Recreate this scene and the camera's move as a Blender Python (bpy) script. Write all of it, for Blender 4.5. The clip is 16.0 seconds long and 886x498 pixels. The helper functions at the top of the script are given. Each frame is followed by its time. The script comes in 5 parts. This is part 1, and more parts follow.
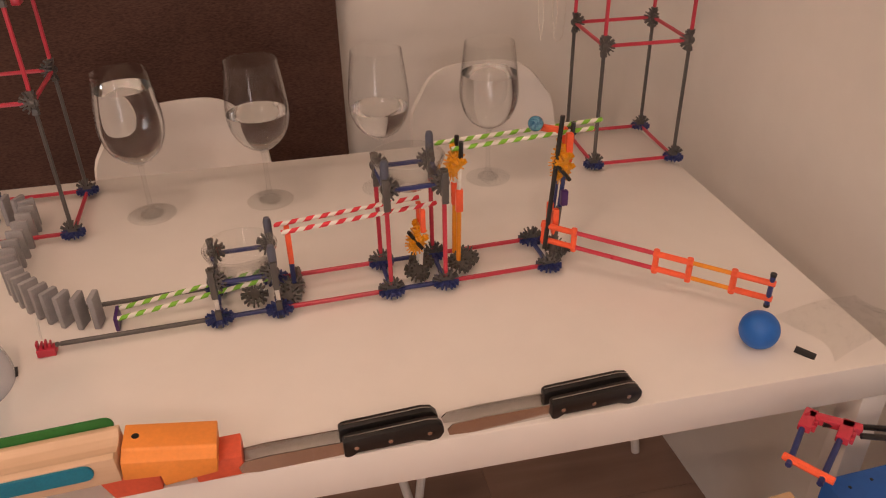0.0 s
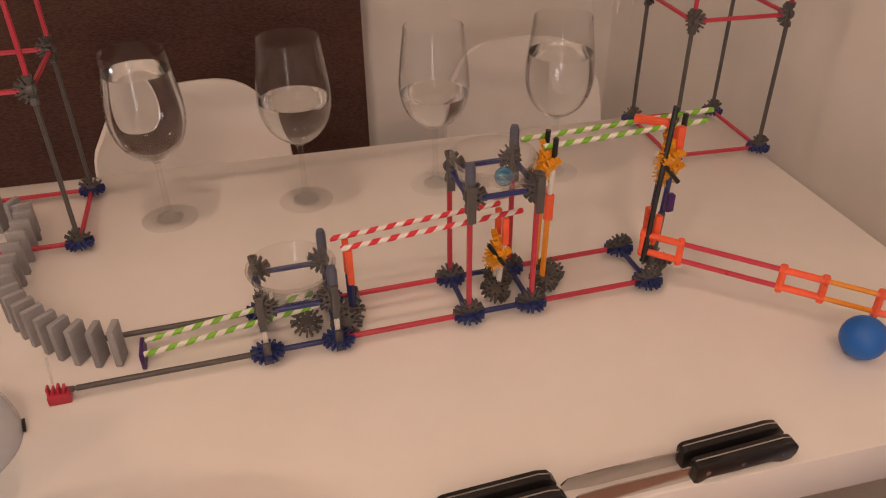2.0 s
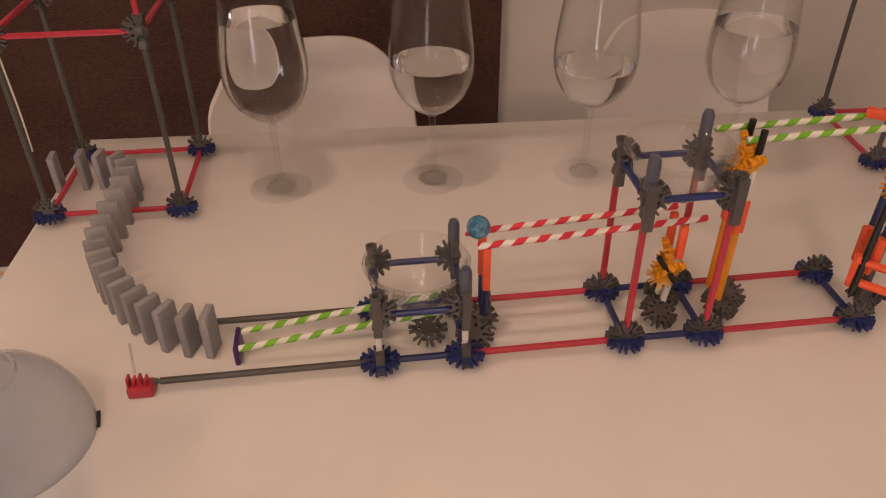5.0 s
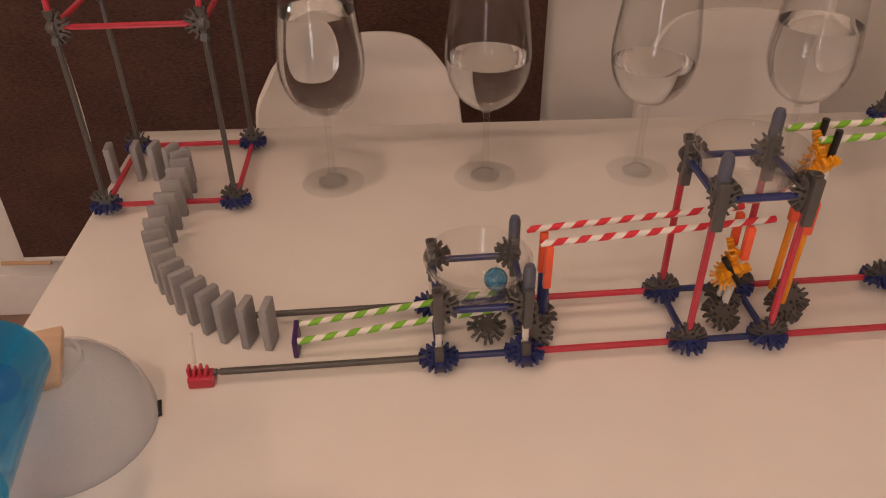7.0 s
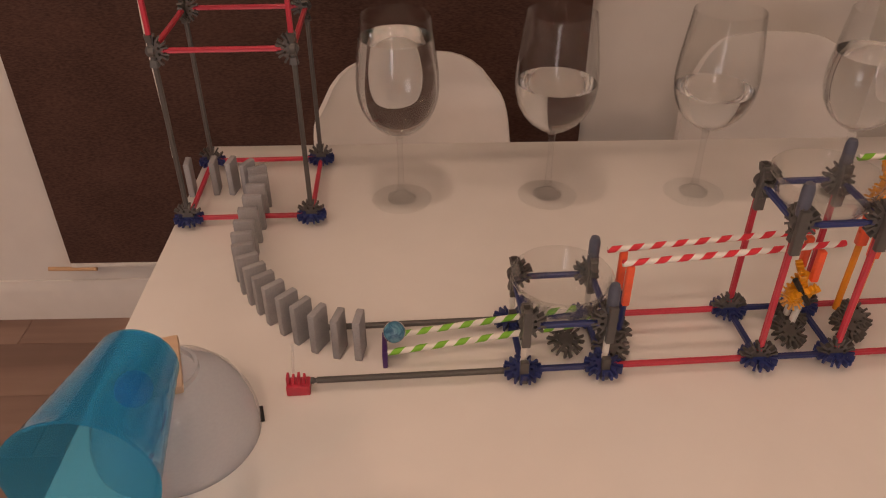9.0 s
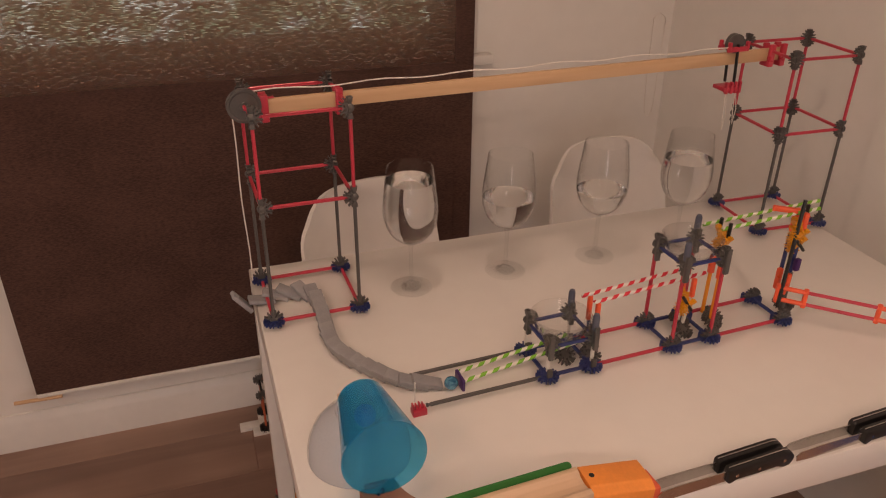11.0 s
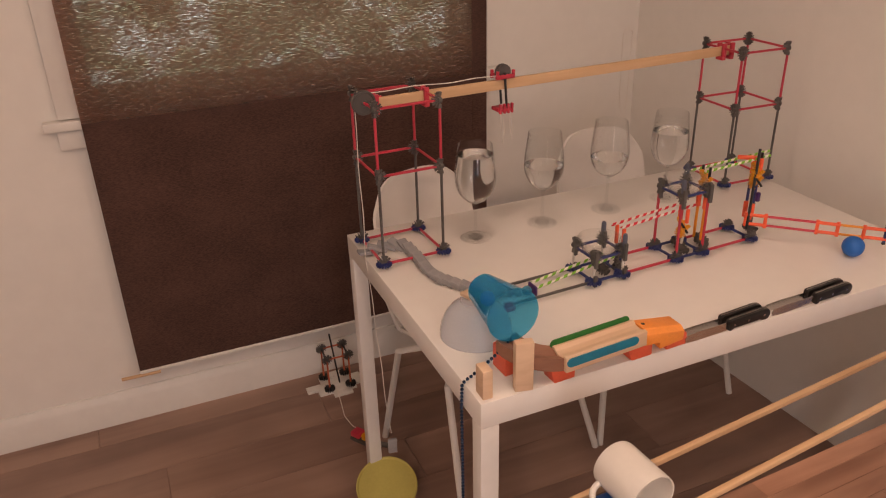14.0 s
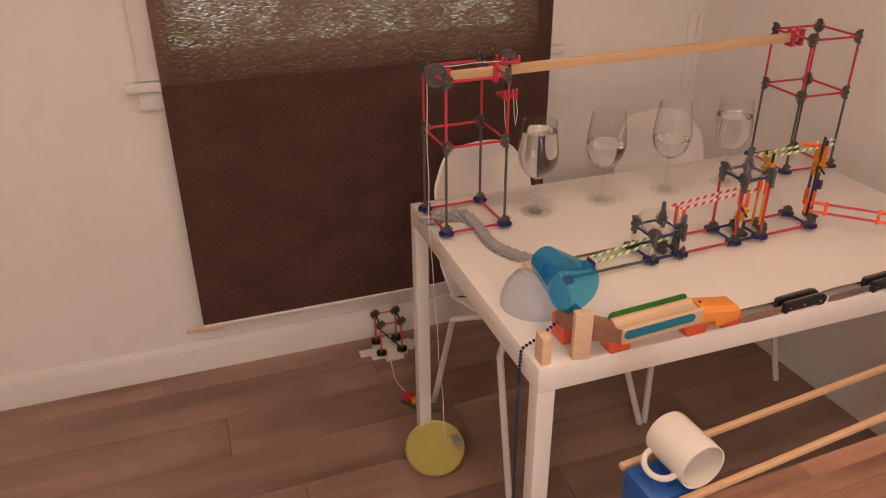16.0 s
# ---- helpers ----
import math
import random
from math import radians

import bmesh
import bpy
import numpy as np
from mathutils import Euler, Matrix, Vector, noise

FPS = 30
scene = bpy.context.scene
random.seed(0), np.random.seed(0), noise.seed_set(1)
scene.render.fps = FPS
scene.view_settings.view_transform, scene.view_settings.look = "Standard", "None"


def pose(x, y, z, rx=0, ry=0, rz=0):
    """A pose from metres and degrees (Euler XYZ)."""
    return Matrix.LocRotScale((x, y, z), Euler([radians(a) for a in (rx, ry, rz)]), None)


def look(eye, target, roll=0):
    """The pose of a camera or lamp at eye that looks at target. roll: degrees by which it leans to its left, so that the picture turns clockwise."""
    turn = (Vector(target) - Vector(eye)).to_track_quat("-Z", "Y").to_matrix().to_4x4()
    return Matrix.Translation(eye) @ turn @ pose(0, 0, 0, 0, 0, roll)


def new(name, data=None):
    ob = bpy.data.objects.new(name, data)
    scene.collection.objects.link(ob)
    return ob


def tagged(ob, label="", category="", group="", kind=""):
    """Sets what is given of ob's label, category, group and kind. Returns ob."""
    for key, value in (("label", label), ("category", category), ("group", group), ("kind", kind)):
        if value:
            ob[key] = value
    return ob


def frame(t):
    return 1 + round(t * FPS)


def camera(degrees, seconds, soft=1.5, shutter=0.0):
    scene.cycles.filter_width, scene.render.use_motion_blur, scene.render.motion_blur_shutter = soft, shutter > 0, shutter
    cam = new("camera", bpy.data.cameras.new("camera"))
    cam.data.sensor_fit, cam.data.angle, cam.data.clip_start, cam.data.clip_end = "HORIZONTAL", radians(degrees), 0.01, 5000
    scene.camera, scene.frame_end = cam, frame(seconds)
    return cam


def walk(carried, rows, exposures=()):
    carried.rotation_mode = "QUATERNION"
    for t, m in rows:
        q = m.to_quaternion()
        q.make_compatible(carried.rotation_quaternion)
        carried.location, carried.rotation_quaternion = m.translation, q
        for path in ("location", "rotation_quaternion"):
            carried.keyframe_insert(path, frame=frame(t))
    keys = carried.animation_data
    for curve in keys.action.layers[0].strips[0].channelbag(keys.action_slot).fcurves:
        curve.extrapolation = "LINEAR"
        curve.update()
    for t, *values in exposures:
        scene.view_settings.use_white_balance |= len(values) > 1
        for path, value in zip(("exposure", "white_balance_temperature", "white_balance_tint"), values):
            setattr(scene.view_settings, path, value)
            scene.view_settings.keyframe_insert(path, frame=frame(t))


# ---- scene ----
cam = camera(59.9, 16.0, soft=1.15)
PATH = [
    (0, (0.007, -0.133, 1.341), (0.426, 1.522, 0.3), -1.2),
    (0.5, (0.004, -0.082, 1.334), (0.411, 1.576, 0.292), -1.4),
    (1, (-0.009, -0.033, 1.323), (0.414, 1.617, 0.275), -1.5),
    (1.5, (-0.038, 0.019, 1.309), (0.408, 1.651, 0.242), -1.2),
    (2, (-0.068, 0.061, 1.297), (0.391, 1.668, 0.198), -0.6),
    (2.5, (-0.087, 0.094, 1.282), (0.369, 1.696, 0.175), -0.4),
    (3, (-0.092, 0.125, 1.272), (0.34, 1.725, 0.151), 0.1),
    (3.5, (-0.079, 0.154, 1.26), (0.295, 1.767, 0.138), -0.4),
    (4, (-0.067, 0.177, 1.254), (0.27, 1.791, 0.121), -0.1),
    (4.5, (-0.075, 0.195, 1.241), (0.2, 1.821, 0.108), -0.2),
    (5, (-0.082, 0.208, 1.231), (0.117, 1.834, 0.083), -0.4),
    (5.2, (-0.088, 0.214, 1.231), (0.097, 1.832, 0.07), -0.4),
    (7.5, (-0.122, 0.215, 1.225), (0.006, 1.85, 0.08), -0.5),
    (8, (-0.134, 0.216, 1.226), (-0.022, 1.854, 0.084), -0.5),
    (8.5, (-0.151, 0.213, 1.234), (-0.067, 1.853, 0.093), -0.9),
    (9, (-0.19, 0.194, 1.255), (-0.071, 1.839, 0.124), -0.1),
    (9.5, (-0.262, 0.161, 1.29), (-0.04, 1.807, 0.176), -0.5),
    (10, (-0.382, 0.084, 1.359), (0.052, 1.718, 0.291), -0.1),
    (10.2, (-0.427, 0.048, 1.388), (0.062, 1.683, 0.345), 0.2),
    (12.3, (-0.752, -0.335, 1.551), (-0.013, 1.325, 0.715), -0.7),
    (12.5, (-0.78, -0.359, 1.549), (-0.037, 1.303, 0.721), -0.9),
    (13, (-0.863, -0.402, 1.561), (-0.096, 1.247, 0.729), -1.3),
    (13.5, (-0.936, -0.43, 1.552), (-0.15, 1.206, 0.712), -1.5),
    (14, (-0.993, -0.457, 1.552), (-0.222, 1.166, 0.674), -1.6),
    (14.5, (-1.023, -0.479, 1.552), (-0.277, 1.141, 0.648), -1.1),
    (15, (-1.044, -0.494, 1.551), (-0.33, 1.132, 0.631), -0.7),
    (15.5, (-1.056, -0.495, 1.556), (-0.368, 1.137, 0.627), -0.6),
    (16, (-1.058, -0.493, 1.566), (-0.399, 1.15, 0.636), -0.4),
]
walk(cam, [(t, look(eye, target, roll)) for t, eye, target, roll in PATH],
     exposures=[(0.0, 0.16), (2.0, 0.08), (4.0, -0.03), (7.5, -0.06), (9.5, -0.14), (10.0, -0.14), (12.5, 0.0), (14.0, 0.09), (16.0, 0.19)])

# ---------------------------------------------------------------- light
world = bpy.data.worlds.new("sky")
scene.world = world
world.use_nodes = True
wn = world.node_tree
sky = wn.nodes.new("ShaderNodeTexSky")
sky.sky_type, sky.sun_disc = "NISHITA", False
sky.sun_elevation, sky.sun_rotation = radians(35), radians(200)
wn.links.new(sky.outputs[0], wn.nodes["Background"].inputs[0])
wn.nodes["Background"].inputs[1].default_value = 0.08


def downlight(x, y, z, watts, size, colour=(1.0, 0.674, 0.497)):
    lamp = bpy.data.lights.new("ceiling_downlight", "AREA")
    lamp.shape, lamp.size, lamp.energy, lamp.color = "DISK", size, watts, colour
    ob = new("ceiling_downlight", lamp)
    ob.location = (x, y, z)
    return ob


CEIL = 2.5
downlight(-0.32, 0.76, CEIL - 0.02, 4.5, 0.10)
downlight(-0.80, -0.40, CEIL - 0.02, 6.0, 0.14)
downlight(0.20, -0.45, CEIL - 0.02, 4.8, 0.14)
downlight(-2.0, 0.2, CEIL - 0.02, 7.8, 0.14)
# two unseen lamps added behind the camera as broad fill for the room
downlight(-1.9, -1.4, CEIL - 0.02, 15, 0.14)
downlight(-0.4, -1.9, CEIL - 0.02, 14, 0.14)
# daylight in the opening of the window behind the camera
day = bpy.data.lights.new("window_daylight", "AREA")
day.shape, day.size, day.size_y, day.energy, day.color = "RECTANGLE", 0.60, 1.90, 15, (1.0, 0.92, 0.97)
day_ob = new("window_daylight", day)
day_ob.matrix_basis = pose(-1.35, -3.25, 1.12, 90, 0, 0)


# ---------------------------------------------------------------- materials
def node_mat(name):
    m = bpy.data.materials.new(name)
    m.use_nodes = True
    t = m.node_tree
    return m, t, t.nodes, t.links, t.nodes["Principled BSDF"]


def plain(name, colour, rough=0.4, metal=0.0, scale=60.0, vary=0.08, bump=0.03, spec=0.5, island=False, random_vary=0.0):
    """A surface with variation at two scales and a fine relief."""
    m, t, n, l, b = node_mat(name)
    tc = n.new("ShaderNodeTexCoord")
    fine, broad = n.new("ShaderNodeTexNoise"), n.new("ShaderNodeTexNoise")
    fine.inputs["Scale"].default_value, broad.inputs["Scale"].default_value = scale * 6, scale
    fine.inputs["Detail"].default_value = 6
    for k in (fine, broad):
        l.new(tc.outputs["Object"], k.inputs["Vector"])
    both = n.new("ShaderNodeMath")
    both.operation = "ADD"
    l.new(fine.outputs["Fac"], both.inputs[0])
    l.new(broad.outputs["Fac"], both.inputs[1])
    span = n.new("ShaderNodeMapRange")
    span.inputs["From Min"].default_value, span.inputs["From Max"].default_value = 0.7, 1.3
    span.inputs["To Min"].default_value, span.inputs["To Max"].default_value = 1 - vary, 1 + vary
    l.new(both.outputs[0], span.inputs["Value"])
    last = span.outputs[0]
    if random_vary:
        info = n.new("ShaderNodeObjectInfo")
        rnd = n.new("ShaderNodeMapRange")
        rnd.inputs["To Min"].default_value, rnd.inputs["To Max"].default_value = 1 - random_vary, 1 + random_vary
        l.new(info.outputs["Random"], rnd.inputs["Value"])
        mul = n.new("ShaderNodeMath")
        mul.operation = "MULTIPLY"
        l.new(last, mul.inputs[0])
        l.new(rnd.outputs[0], mul.inputs[1])
        last = mul.outputs[0]
    mix = n.new("ShaderNodeVectorMath")
    mix.operation = "SCALE"
    mix.inputs[0].default_value = colour
    l.new(last, mix.inputs["Scale"])
    l.new(mix.outputs[0], b.inputs["Base Color"])
    b.inputs["Roughness"].default_value, b.inputs["Metallic"].default_value = rough, metal
    b.inputs["Specular IOR Level"].default_value = spec
    r = n.new("ShaderNodeMapRange")
    r.inputs["To Min"].default_value, r.inputs["To Max"].default_value = max(rough - 0.08, 0.02), min(rough + 0.1, 1)
    l.new(broad.outputs["Fac"], r.inputs["Value"])
    l.new(r.outputs[0], b.inputs["Roughness"])
    if bump:
        k = n.new("ShaderNodeBump")
        k.inputs["Strength"].default_value, k.inputs["Distance"].default_value = bump, 0.002
        l.new(fine.outputs["Fac"], k.inputs["Height"])
        l.new(k.outputs[0], b.inputs["Normal"])
    return m


def wood(name, light, dark, stretch=(2, 26, 26), rough=0.5, random_vary=0.15, knots=False, scale=1.0):
    """Grain drawn along the local x axis."""
    m, t, n, l, b = node_mat(name)
    tc, mp, info = n.new("ShaderNodeTexCoord"), n.new("ShaderNodeMapping"), n.new("ShaderNodeObjectInfo")
    mp.inputs["Scale"].default_value = [s * scale for s in stretch]
    shift = n.new("ShaderNodeVectorMath")
    shift.operation = "SCALE"
    shift.inputs[0].default_value = (17, 31, 7)
    l.new(info.outputs["Random"], shift.inputs["Scale"])
    add = n.new("ShaderNodeVectorMath")
    l.new(tc.outputs["Object"], add.inputs[0])
    l.new(shift.outputs[0], add.inputs[1])
    l.new(add.outputs[0], mp.inputs["Vector"])
    g, big = n.new("ShaderNodeTexNoise"), n.new("ShaderNodeTexNoise")
    g.inputs["Scale"].default_value, g.inputs["Detail"].default_value, g.inputs["Distortion"].default_value = 1.0, 8, 0.6
    l.new(mp.outputs[0], g.inputs["Vector"])
    big.inputs["Scale"].default_value, big.inputs["Detail"].default_value = 2.6 * scale, 3
    l.new(add.outputs[0], big.inputs["Vector"])
    ramp = n.new("ShaderNodeValToRGB")
    ramp.color_ramp.elements[0].position, ramp.color_ramp.elements[1].position = 0.32, 0.68
    ramp.color_ramp.elements[0].color, ramp.color_ramp.elements[1].color = (*dark, 1), (*light, 1)
    mixv = n.new("ShaderNodeMath")
    mixv.operation = "MULTIPLY_ADD"
    mixv.inputs[1].default_value, mixv.inputs[2].default_value = 0.55, -0.02
    l.new(big.outputs["Fac"], mixv.inputs[0])
    sm = n.new("ShaderNodeMath")
    sm.operation = "MULTIPLY_ADD"
    sm.inputs[1].default_value = 0.5
    l.new(g.outputs["Fac"], sm.inputs[0])
    l.new(mixv.outputs[0], sm.inputs[2])
    last = sm.outputs[0]
    if knots:
        v = n.new("ShaderNodeTexVoronoi")
        v.inputs["Scale"].default_value = 2.3
        mk = n.new("ShaderNodeMapping")
        mk.inputs["Scale"].default_value = (0.55, 1.5, 1)
        l.new(add.outputs[0], mk.inputs["Vector"])
        l.new(mk.outputs[0], v.inputs["Vector"])
        kr = n.new("ShaderNodeMapRange")
        kr.inputs["From Min"].default_value, kr.inputs["From Max"].default_value = 0.0, 0.13
        kr.inputs["To Min"].default_value, kr.inputs["To Max"].default_value = -0.42, 0.0
        l.new(v.outputs["Distance"], kr.inputs["Value"])
        ka = n.new("ShaderNodeMath")
        l.new(last, ka.inputs[0])
        l.new(kr.outputs[0], ka.inputs[1])
        last = ka.outputs[0]
    l.new(last, ramp.inputs["Fac"])
    rnd = n.new("ShaderNodeMapRange")
    rnd.inputs["To Min"].default_value, rnd.inputs["To Max"].default_value = 1 - random_vary, 1 + random_vary
    l.new(info.outputs["Random"], rnd.inputs["Value"])
    mul = n.new("ShaderNodeVectorMath")
    mul.operation = "SCALE"
    l.new(ramp.outputs["Color"], mul.inputs[0])
    l.new(rnd.outputs[0], mul.inputs["Scale"])
    l.new(mul.outputs[0], b.inputs["Base Color"])
    b.inputs["Roughness"].default_value = rough
    k = n.new("ShaderNodeBump")
    k.inputs["Strength"].default_value, k.inputs["Distance"].default_value = 0.15, 0.001
    l.new(g.outputs["Fac"], k.inputs["Height"])
    l.new(k.outputs[0], b.inputs["Normal"])
    return m


def clear(name, tint=(0.97, 0.98, 0.98), gloss=0.9, body=0.0, body_colour=(1, 1, 1), rough=0.02):
    """A thin clear wall: light passes straight on, with Fresnel gloss and, if wanted, a milky share."""
    m, t, n, l, b = node_mat(name)
    n.remove(b)
    tr, gl, fr = n.new("ShaderNodeBsdfTransparent"), n.new("ShaderNodeBsdfGlossy"), n.new("ShaderNodeLayerWeight")
    tr.inputs[0].default_value = (*tint, 1)
    gl.inputs["Roughness"].default_value = rough
    fr.inputs["Blend"].default_value = 0.5
    edge = n.new("ShaderNodeMath")
    edge.operation = "POWER"
    edge.inputs[1].default_value = 4.2
    l.new(fr.outputs["Facing"], edge.inputs[0])
    base = tr.outputs[0]
    if body:
        di, ts, half = n.new("ShaderNodeBsdfDiffuse"), n.new("ShaderNodeBsdfTranslucent"), n.new("ShaderNodeMixShader")
        di.inputs[0].default_value = ts.inputs[0].default_value = (*body_colour, 1)
        l.new(di.outputs[0], half.inputs[1])
        l.new(ts.outputs[0], half.inputs[2])
        mb, nz = n.new("ShaderNodeMixShader"), n.new("ShaderNodeTexNoise")
        nz.inputs["Scale"].default_value = 40
        rg = n.new("ShaderNodeMapRange")
        rg.inputs["To Min"].default_value, rg.inputs["To Max"].default_value = body - 0.02, body + 0.02
        l.new(nz.outputs["Fac"], rg.inputs["Value"])
        l.new(rg.outputs[0], mb.inputs[0])
        l.new(base, mb.inputs[1])
        l.new(half.outputs[0], mb.inputs[2])
        base = mb.outputs[0]
    mx, sc = n.new("ShaderNodeMixShader"), n.new("ShaderNodeMath")
    sc.operation = "MULTIPLY_ADD"
    sc.inputs[1].default_value, sc.inputs[2].default_value = 0.80 * gloss, 0.024 * gloss
    l.new(edge.outputs[0], sc.inputs[0])
    l.new(sc.outputs[0], mx.inputs[0])
    l.new(base, mx.inputs[1])
    l.new(gl.outputs[0], mx.inputs[2])
    l.new(mx.outputs[0], n["Material Output"].inputs[0])
    return m


def striped(name, colour, pitch=0.021):
    """Paper straw: a coloured spiral on white, along the local z axis."""
    m, t, n, l, b = node_mat(name)
    tc, xyz = n.new("ShaderNodeTexCoord"), n.new("ShaderNodeSeparateXYZ")
    l.new(tc.outputs["Object"], xyz.inputs[0])
    ang = n.new("ShaderNodeMath")
    ang.operation = "ARCTAN2"
    l.new(xyz.outputs["Y"], ang.inputs[0])
    l.new(xyz.outputs["X"], ang.inputs[1])
    turn = n.new("ShaderNodeMath")
    turn.operation = "DIVIDE"
    turn.inputs[1].default_value = 2 * math.pi
    l.new(ang.outputs[0], turn.inputs[0])
    zz = n.new("ShaderNodeMath")
    zz.operation = "DIVIDE"
    zz.inputs[1].default_value = pitch
    l.new(xyz.outputs["Z"], zz.inputs[0])
    s = n.new("ShaderNodeMath")
    l.new(zz.outputs[0], s.inputs[0])
    l.new(turn.outputs[0], s.inputs[1])
    fr = n.new("ShaderNodeMath")
    fr.operation = "FRACT"
    l.new(s.outputs[0], fr.inputs[0])
    st = n.new("ShaderNodeMapRange")
    st.inputs["From Min"].default_value, st.inputs["From Max"].default_value = 0.48, 0.51
    l.new(fr.outputs[0], st.inputs["Value"])
    mix = n.new("ShaderNodeMix")
    mix.data_type = "RGBA"
    mix.inputs["A"].default_value, mix.inputs["B"].default_value = (*colour, 1), (0.82, 0.8, 0.75, 1)
    l.new(st.outputs[0], mix.inputs["Factor"])
    l.new(mix.outputs["Result"], b.inputs["Base Color"])
    b.inputs["Roughness"].default_value = 0.55
    return m


WALL = plain("wall_paint", (0.79, 0.77, 0.73), 0.75, scale=3, vary=0.025, bump=0.05)
CEILING = plain("ceiling_paint", (0.78, 0.76, 0.72), 0.85, scale=3, vary=0.03)
TRIM = plain("trim_paint", (0.74, 0.725, 0.69), 0.4, scale=5, vary=0.03)
TABLE = plain("table_lacquer", (0.80, 0.775, 0.74), 0.32, scale=4, vary=0.02, bump=0.015)
LEGS = plain("white_metal", (0.74, 0.72, 0.69), 0.35, scale=8, vary=0.03)
SHELL = plain("white_plastic_shell", (0.76, 0.74, 0.71), 0.32, scale=6, vary=0.02)
FLOOR = wood("floor_oak", (0.37, 0.243, 0.19), (0.178, 0.108, 0.083), (1.1, 13, 13), 0.42, 0.08, knots=True)
PINE = wood("pine", (0.72, 0.50, 0.30), (0.55, 0.34, 0.18), (3, 60, 60), 0.5, 0.06)
MAPLE = wood("maple", (0.77, 0.57, 0.40), (0.64, 0.44, 0.285), (4, 70, 70), 0.5, 0.05)
BENCHWOOD = wood("butcher_block", (0.52, 0.30, 0.205), (0.28, 0.14, 0.092), (2, 30, 30), 0.38, 0.28)
BROWNWOOD = wood("brown_wood", (0.34, 0.17, 0.11), (0.24, 0.11, 0.07), (6, 60, 60), 0.55, 0.05)
K_RED = plain("red_plastic", (0.52, 0.04, 0.07), 0.3, random_vary=0.08)
K_GREY = plain("grey_plastic", (0.092, 0.088, 0.085), 0.35, random_vary=0.12)
K_DGREY = plain("dark_grey_plastic", (0.085, 0.08, 0.075), 0.38, random_vary=0.15)
K_BLUE = plain("navy_plastic", (0.022, 0.035, 0.15), 0.33, random_vary=0.12)
K_WHITE = plain("white_plastic", (0.75, 0.73, 0.69), 0.3)
K_ORANGE = plain("orange_plastic", (0.9, 0.13, 0.05), 0.3, random_vary=0.05)
K_YELLOW = plain("yellow_plastic", (0.8, 0.36, 0.015), 0.33, random_vary=0.06)
K_AMBER = plain("amber_rod_plastic", (0.82, 0.3, 0.02), 0.33)
K_BLACK = plain("black_plastic", (0.012, 0.011, 0.011), 0.3)
K_PURPLE = plain("purple_plastic", (0.06, 0.02, 0.13), 0.35)
K_GREEN = plain("dark_green_plastic", (0.01, 0.09, 0.04), 0.35)
STONE = plain("grey_resin", (0.305, 0.305, 0.318), 0.55, scale=80, vary=0.1, bump=0.08, random_vary=0.07)
RED_STRAW, GREEN_STRAW = striped("red_straw", (0.68, 0.03, 0.05)), striped("green_straw", (0.2, 0.5, 0.03))
BALL = plain("blue_rubber", (0.012, 0.13, 0.5), 0.45, vary=0.05)
REDBLOCK = plain("red_painted_wood", (0.78, 0.13, 0.065), 0.45, scale=40, vary=0.08, bump=0.06)
ORANGEBLOCK = plain("orange_painted_wood", (0.88, 0.31, 0.06), 0.42, scale=40, vary=0.06, bump=0.05)
GREENSTICK = plain("green_dyed_wood", (0.02, 0.17, 0.03), 0.55, scale=70, vary=0.12, bump=0.1)
BLUESTICK = plain("teal_dyed_wood", (0.01, 0.19, 0.30), 0.55, scale=70, vary=0.12, bump=0.1)
STEEL = plain("knife_steel", (0.62, 0.6, 0.58), 0.22, 1.0, scale=30, vary=0.06)
HANDLE = plain("knife_handle", (0.012, 0.011, 0.011), 0.35, scale=60, vary=0.15)
TAPE = plain("black_tape", (0.02, 0.02, 0.02), 0.5)
STRING = plain("white_string", (0.78, 0.74, 0.68), 0.8, scale=300, vary=0.12)
CERAMIC = plain("white_ceramic", (0.80, 0.77, 0.72), 0.15, scale=15, vary=0.02)
BLUEBOX = plain("blue_box_plastic", (0.016, 0.10, 0.38), 0.35, scale=20, vary=0.06)
PLATE = plain("yellow_green_plate", (0.50, 0.44, 0.115), 0.4, scale=25, vary=0.05)
RUST = plain("orange_rod_plastic", (0.5, 0.12, 0.05), 0.4)
BEAD = plain("blue_bead_metal", (0.03, 0.06, 0.13), 0.25, 0.7)
GLASS = clear("clear_glass", (0.985, 0.988, 0.988), 1.0)
STEM_GLASS = clear("stem_glass", (0.985, 0.988, 0.988), 1.4)
PLASTIC_CLEAR = clear("clear_plastic", (0.97, 0.97, 0.965), 1.5, 0.03, (0.8, 0.8, 0.8), 0.05)
CUP = clear("blue_tinted_plastic", (0.48, 0.86, 0.97), 1.0, 0.30, (0.07, 0.52, 0.86), 0.06)
MILK = clear("frosted_glass", (0.95, 0.96, 0.98), 1.2, 0.36, (0.92, 0.95, 1.0), 0.05)

m, t, n, l, b = node_mat("water")
WATER = m
b.inputs["Base Color"].default_value = (1, 1, 1, 1)
b.inputs["Roughness"].default_value, b.inputs["IOR"].default_value = 0.0, 1.33
b.inputs["Transmission Weight"].default_value = 1.0

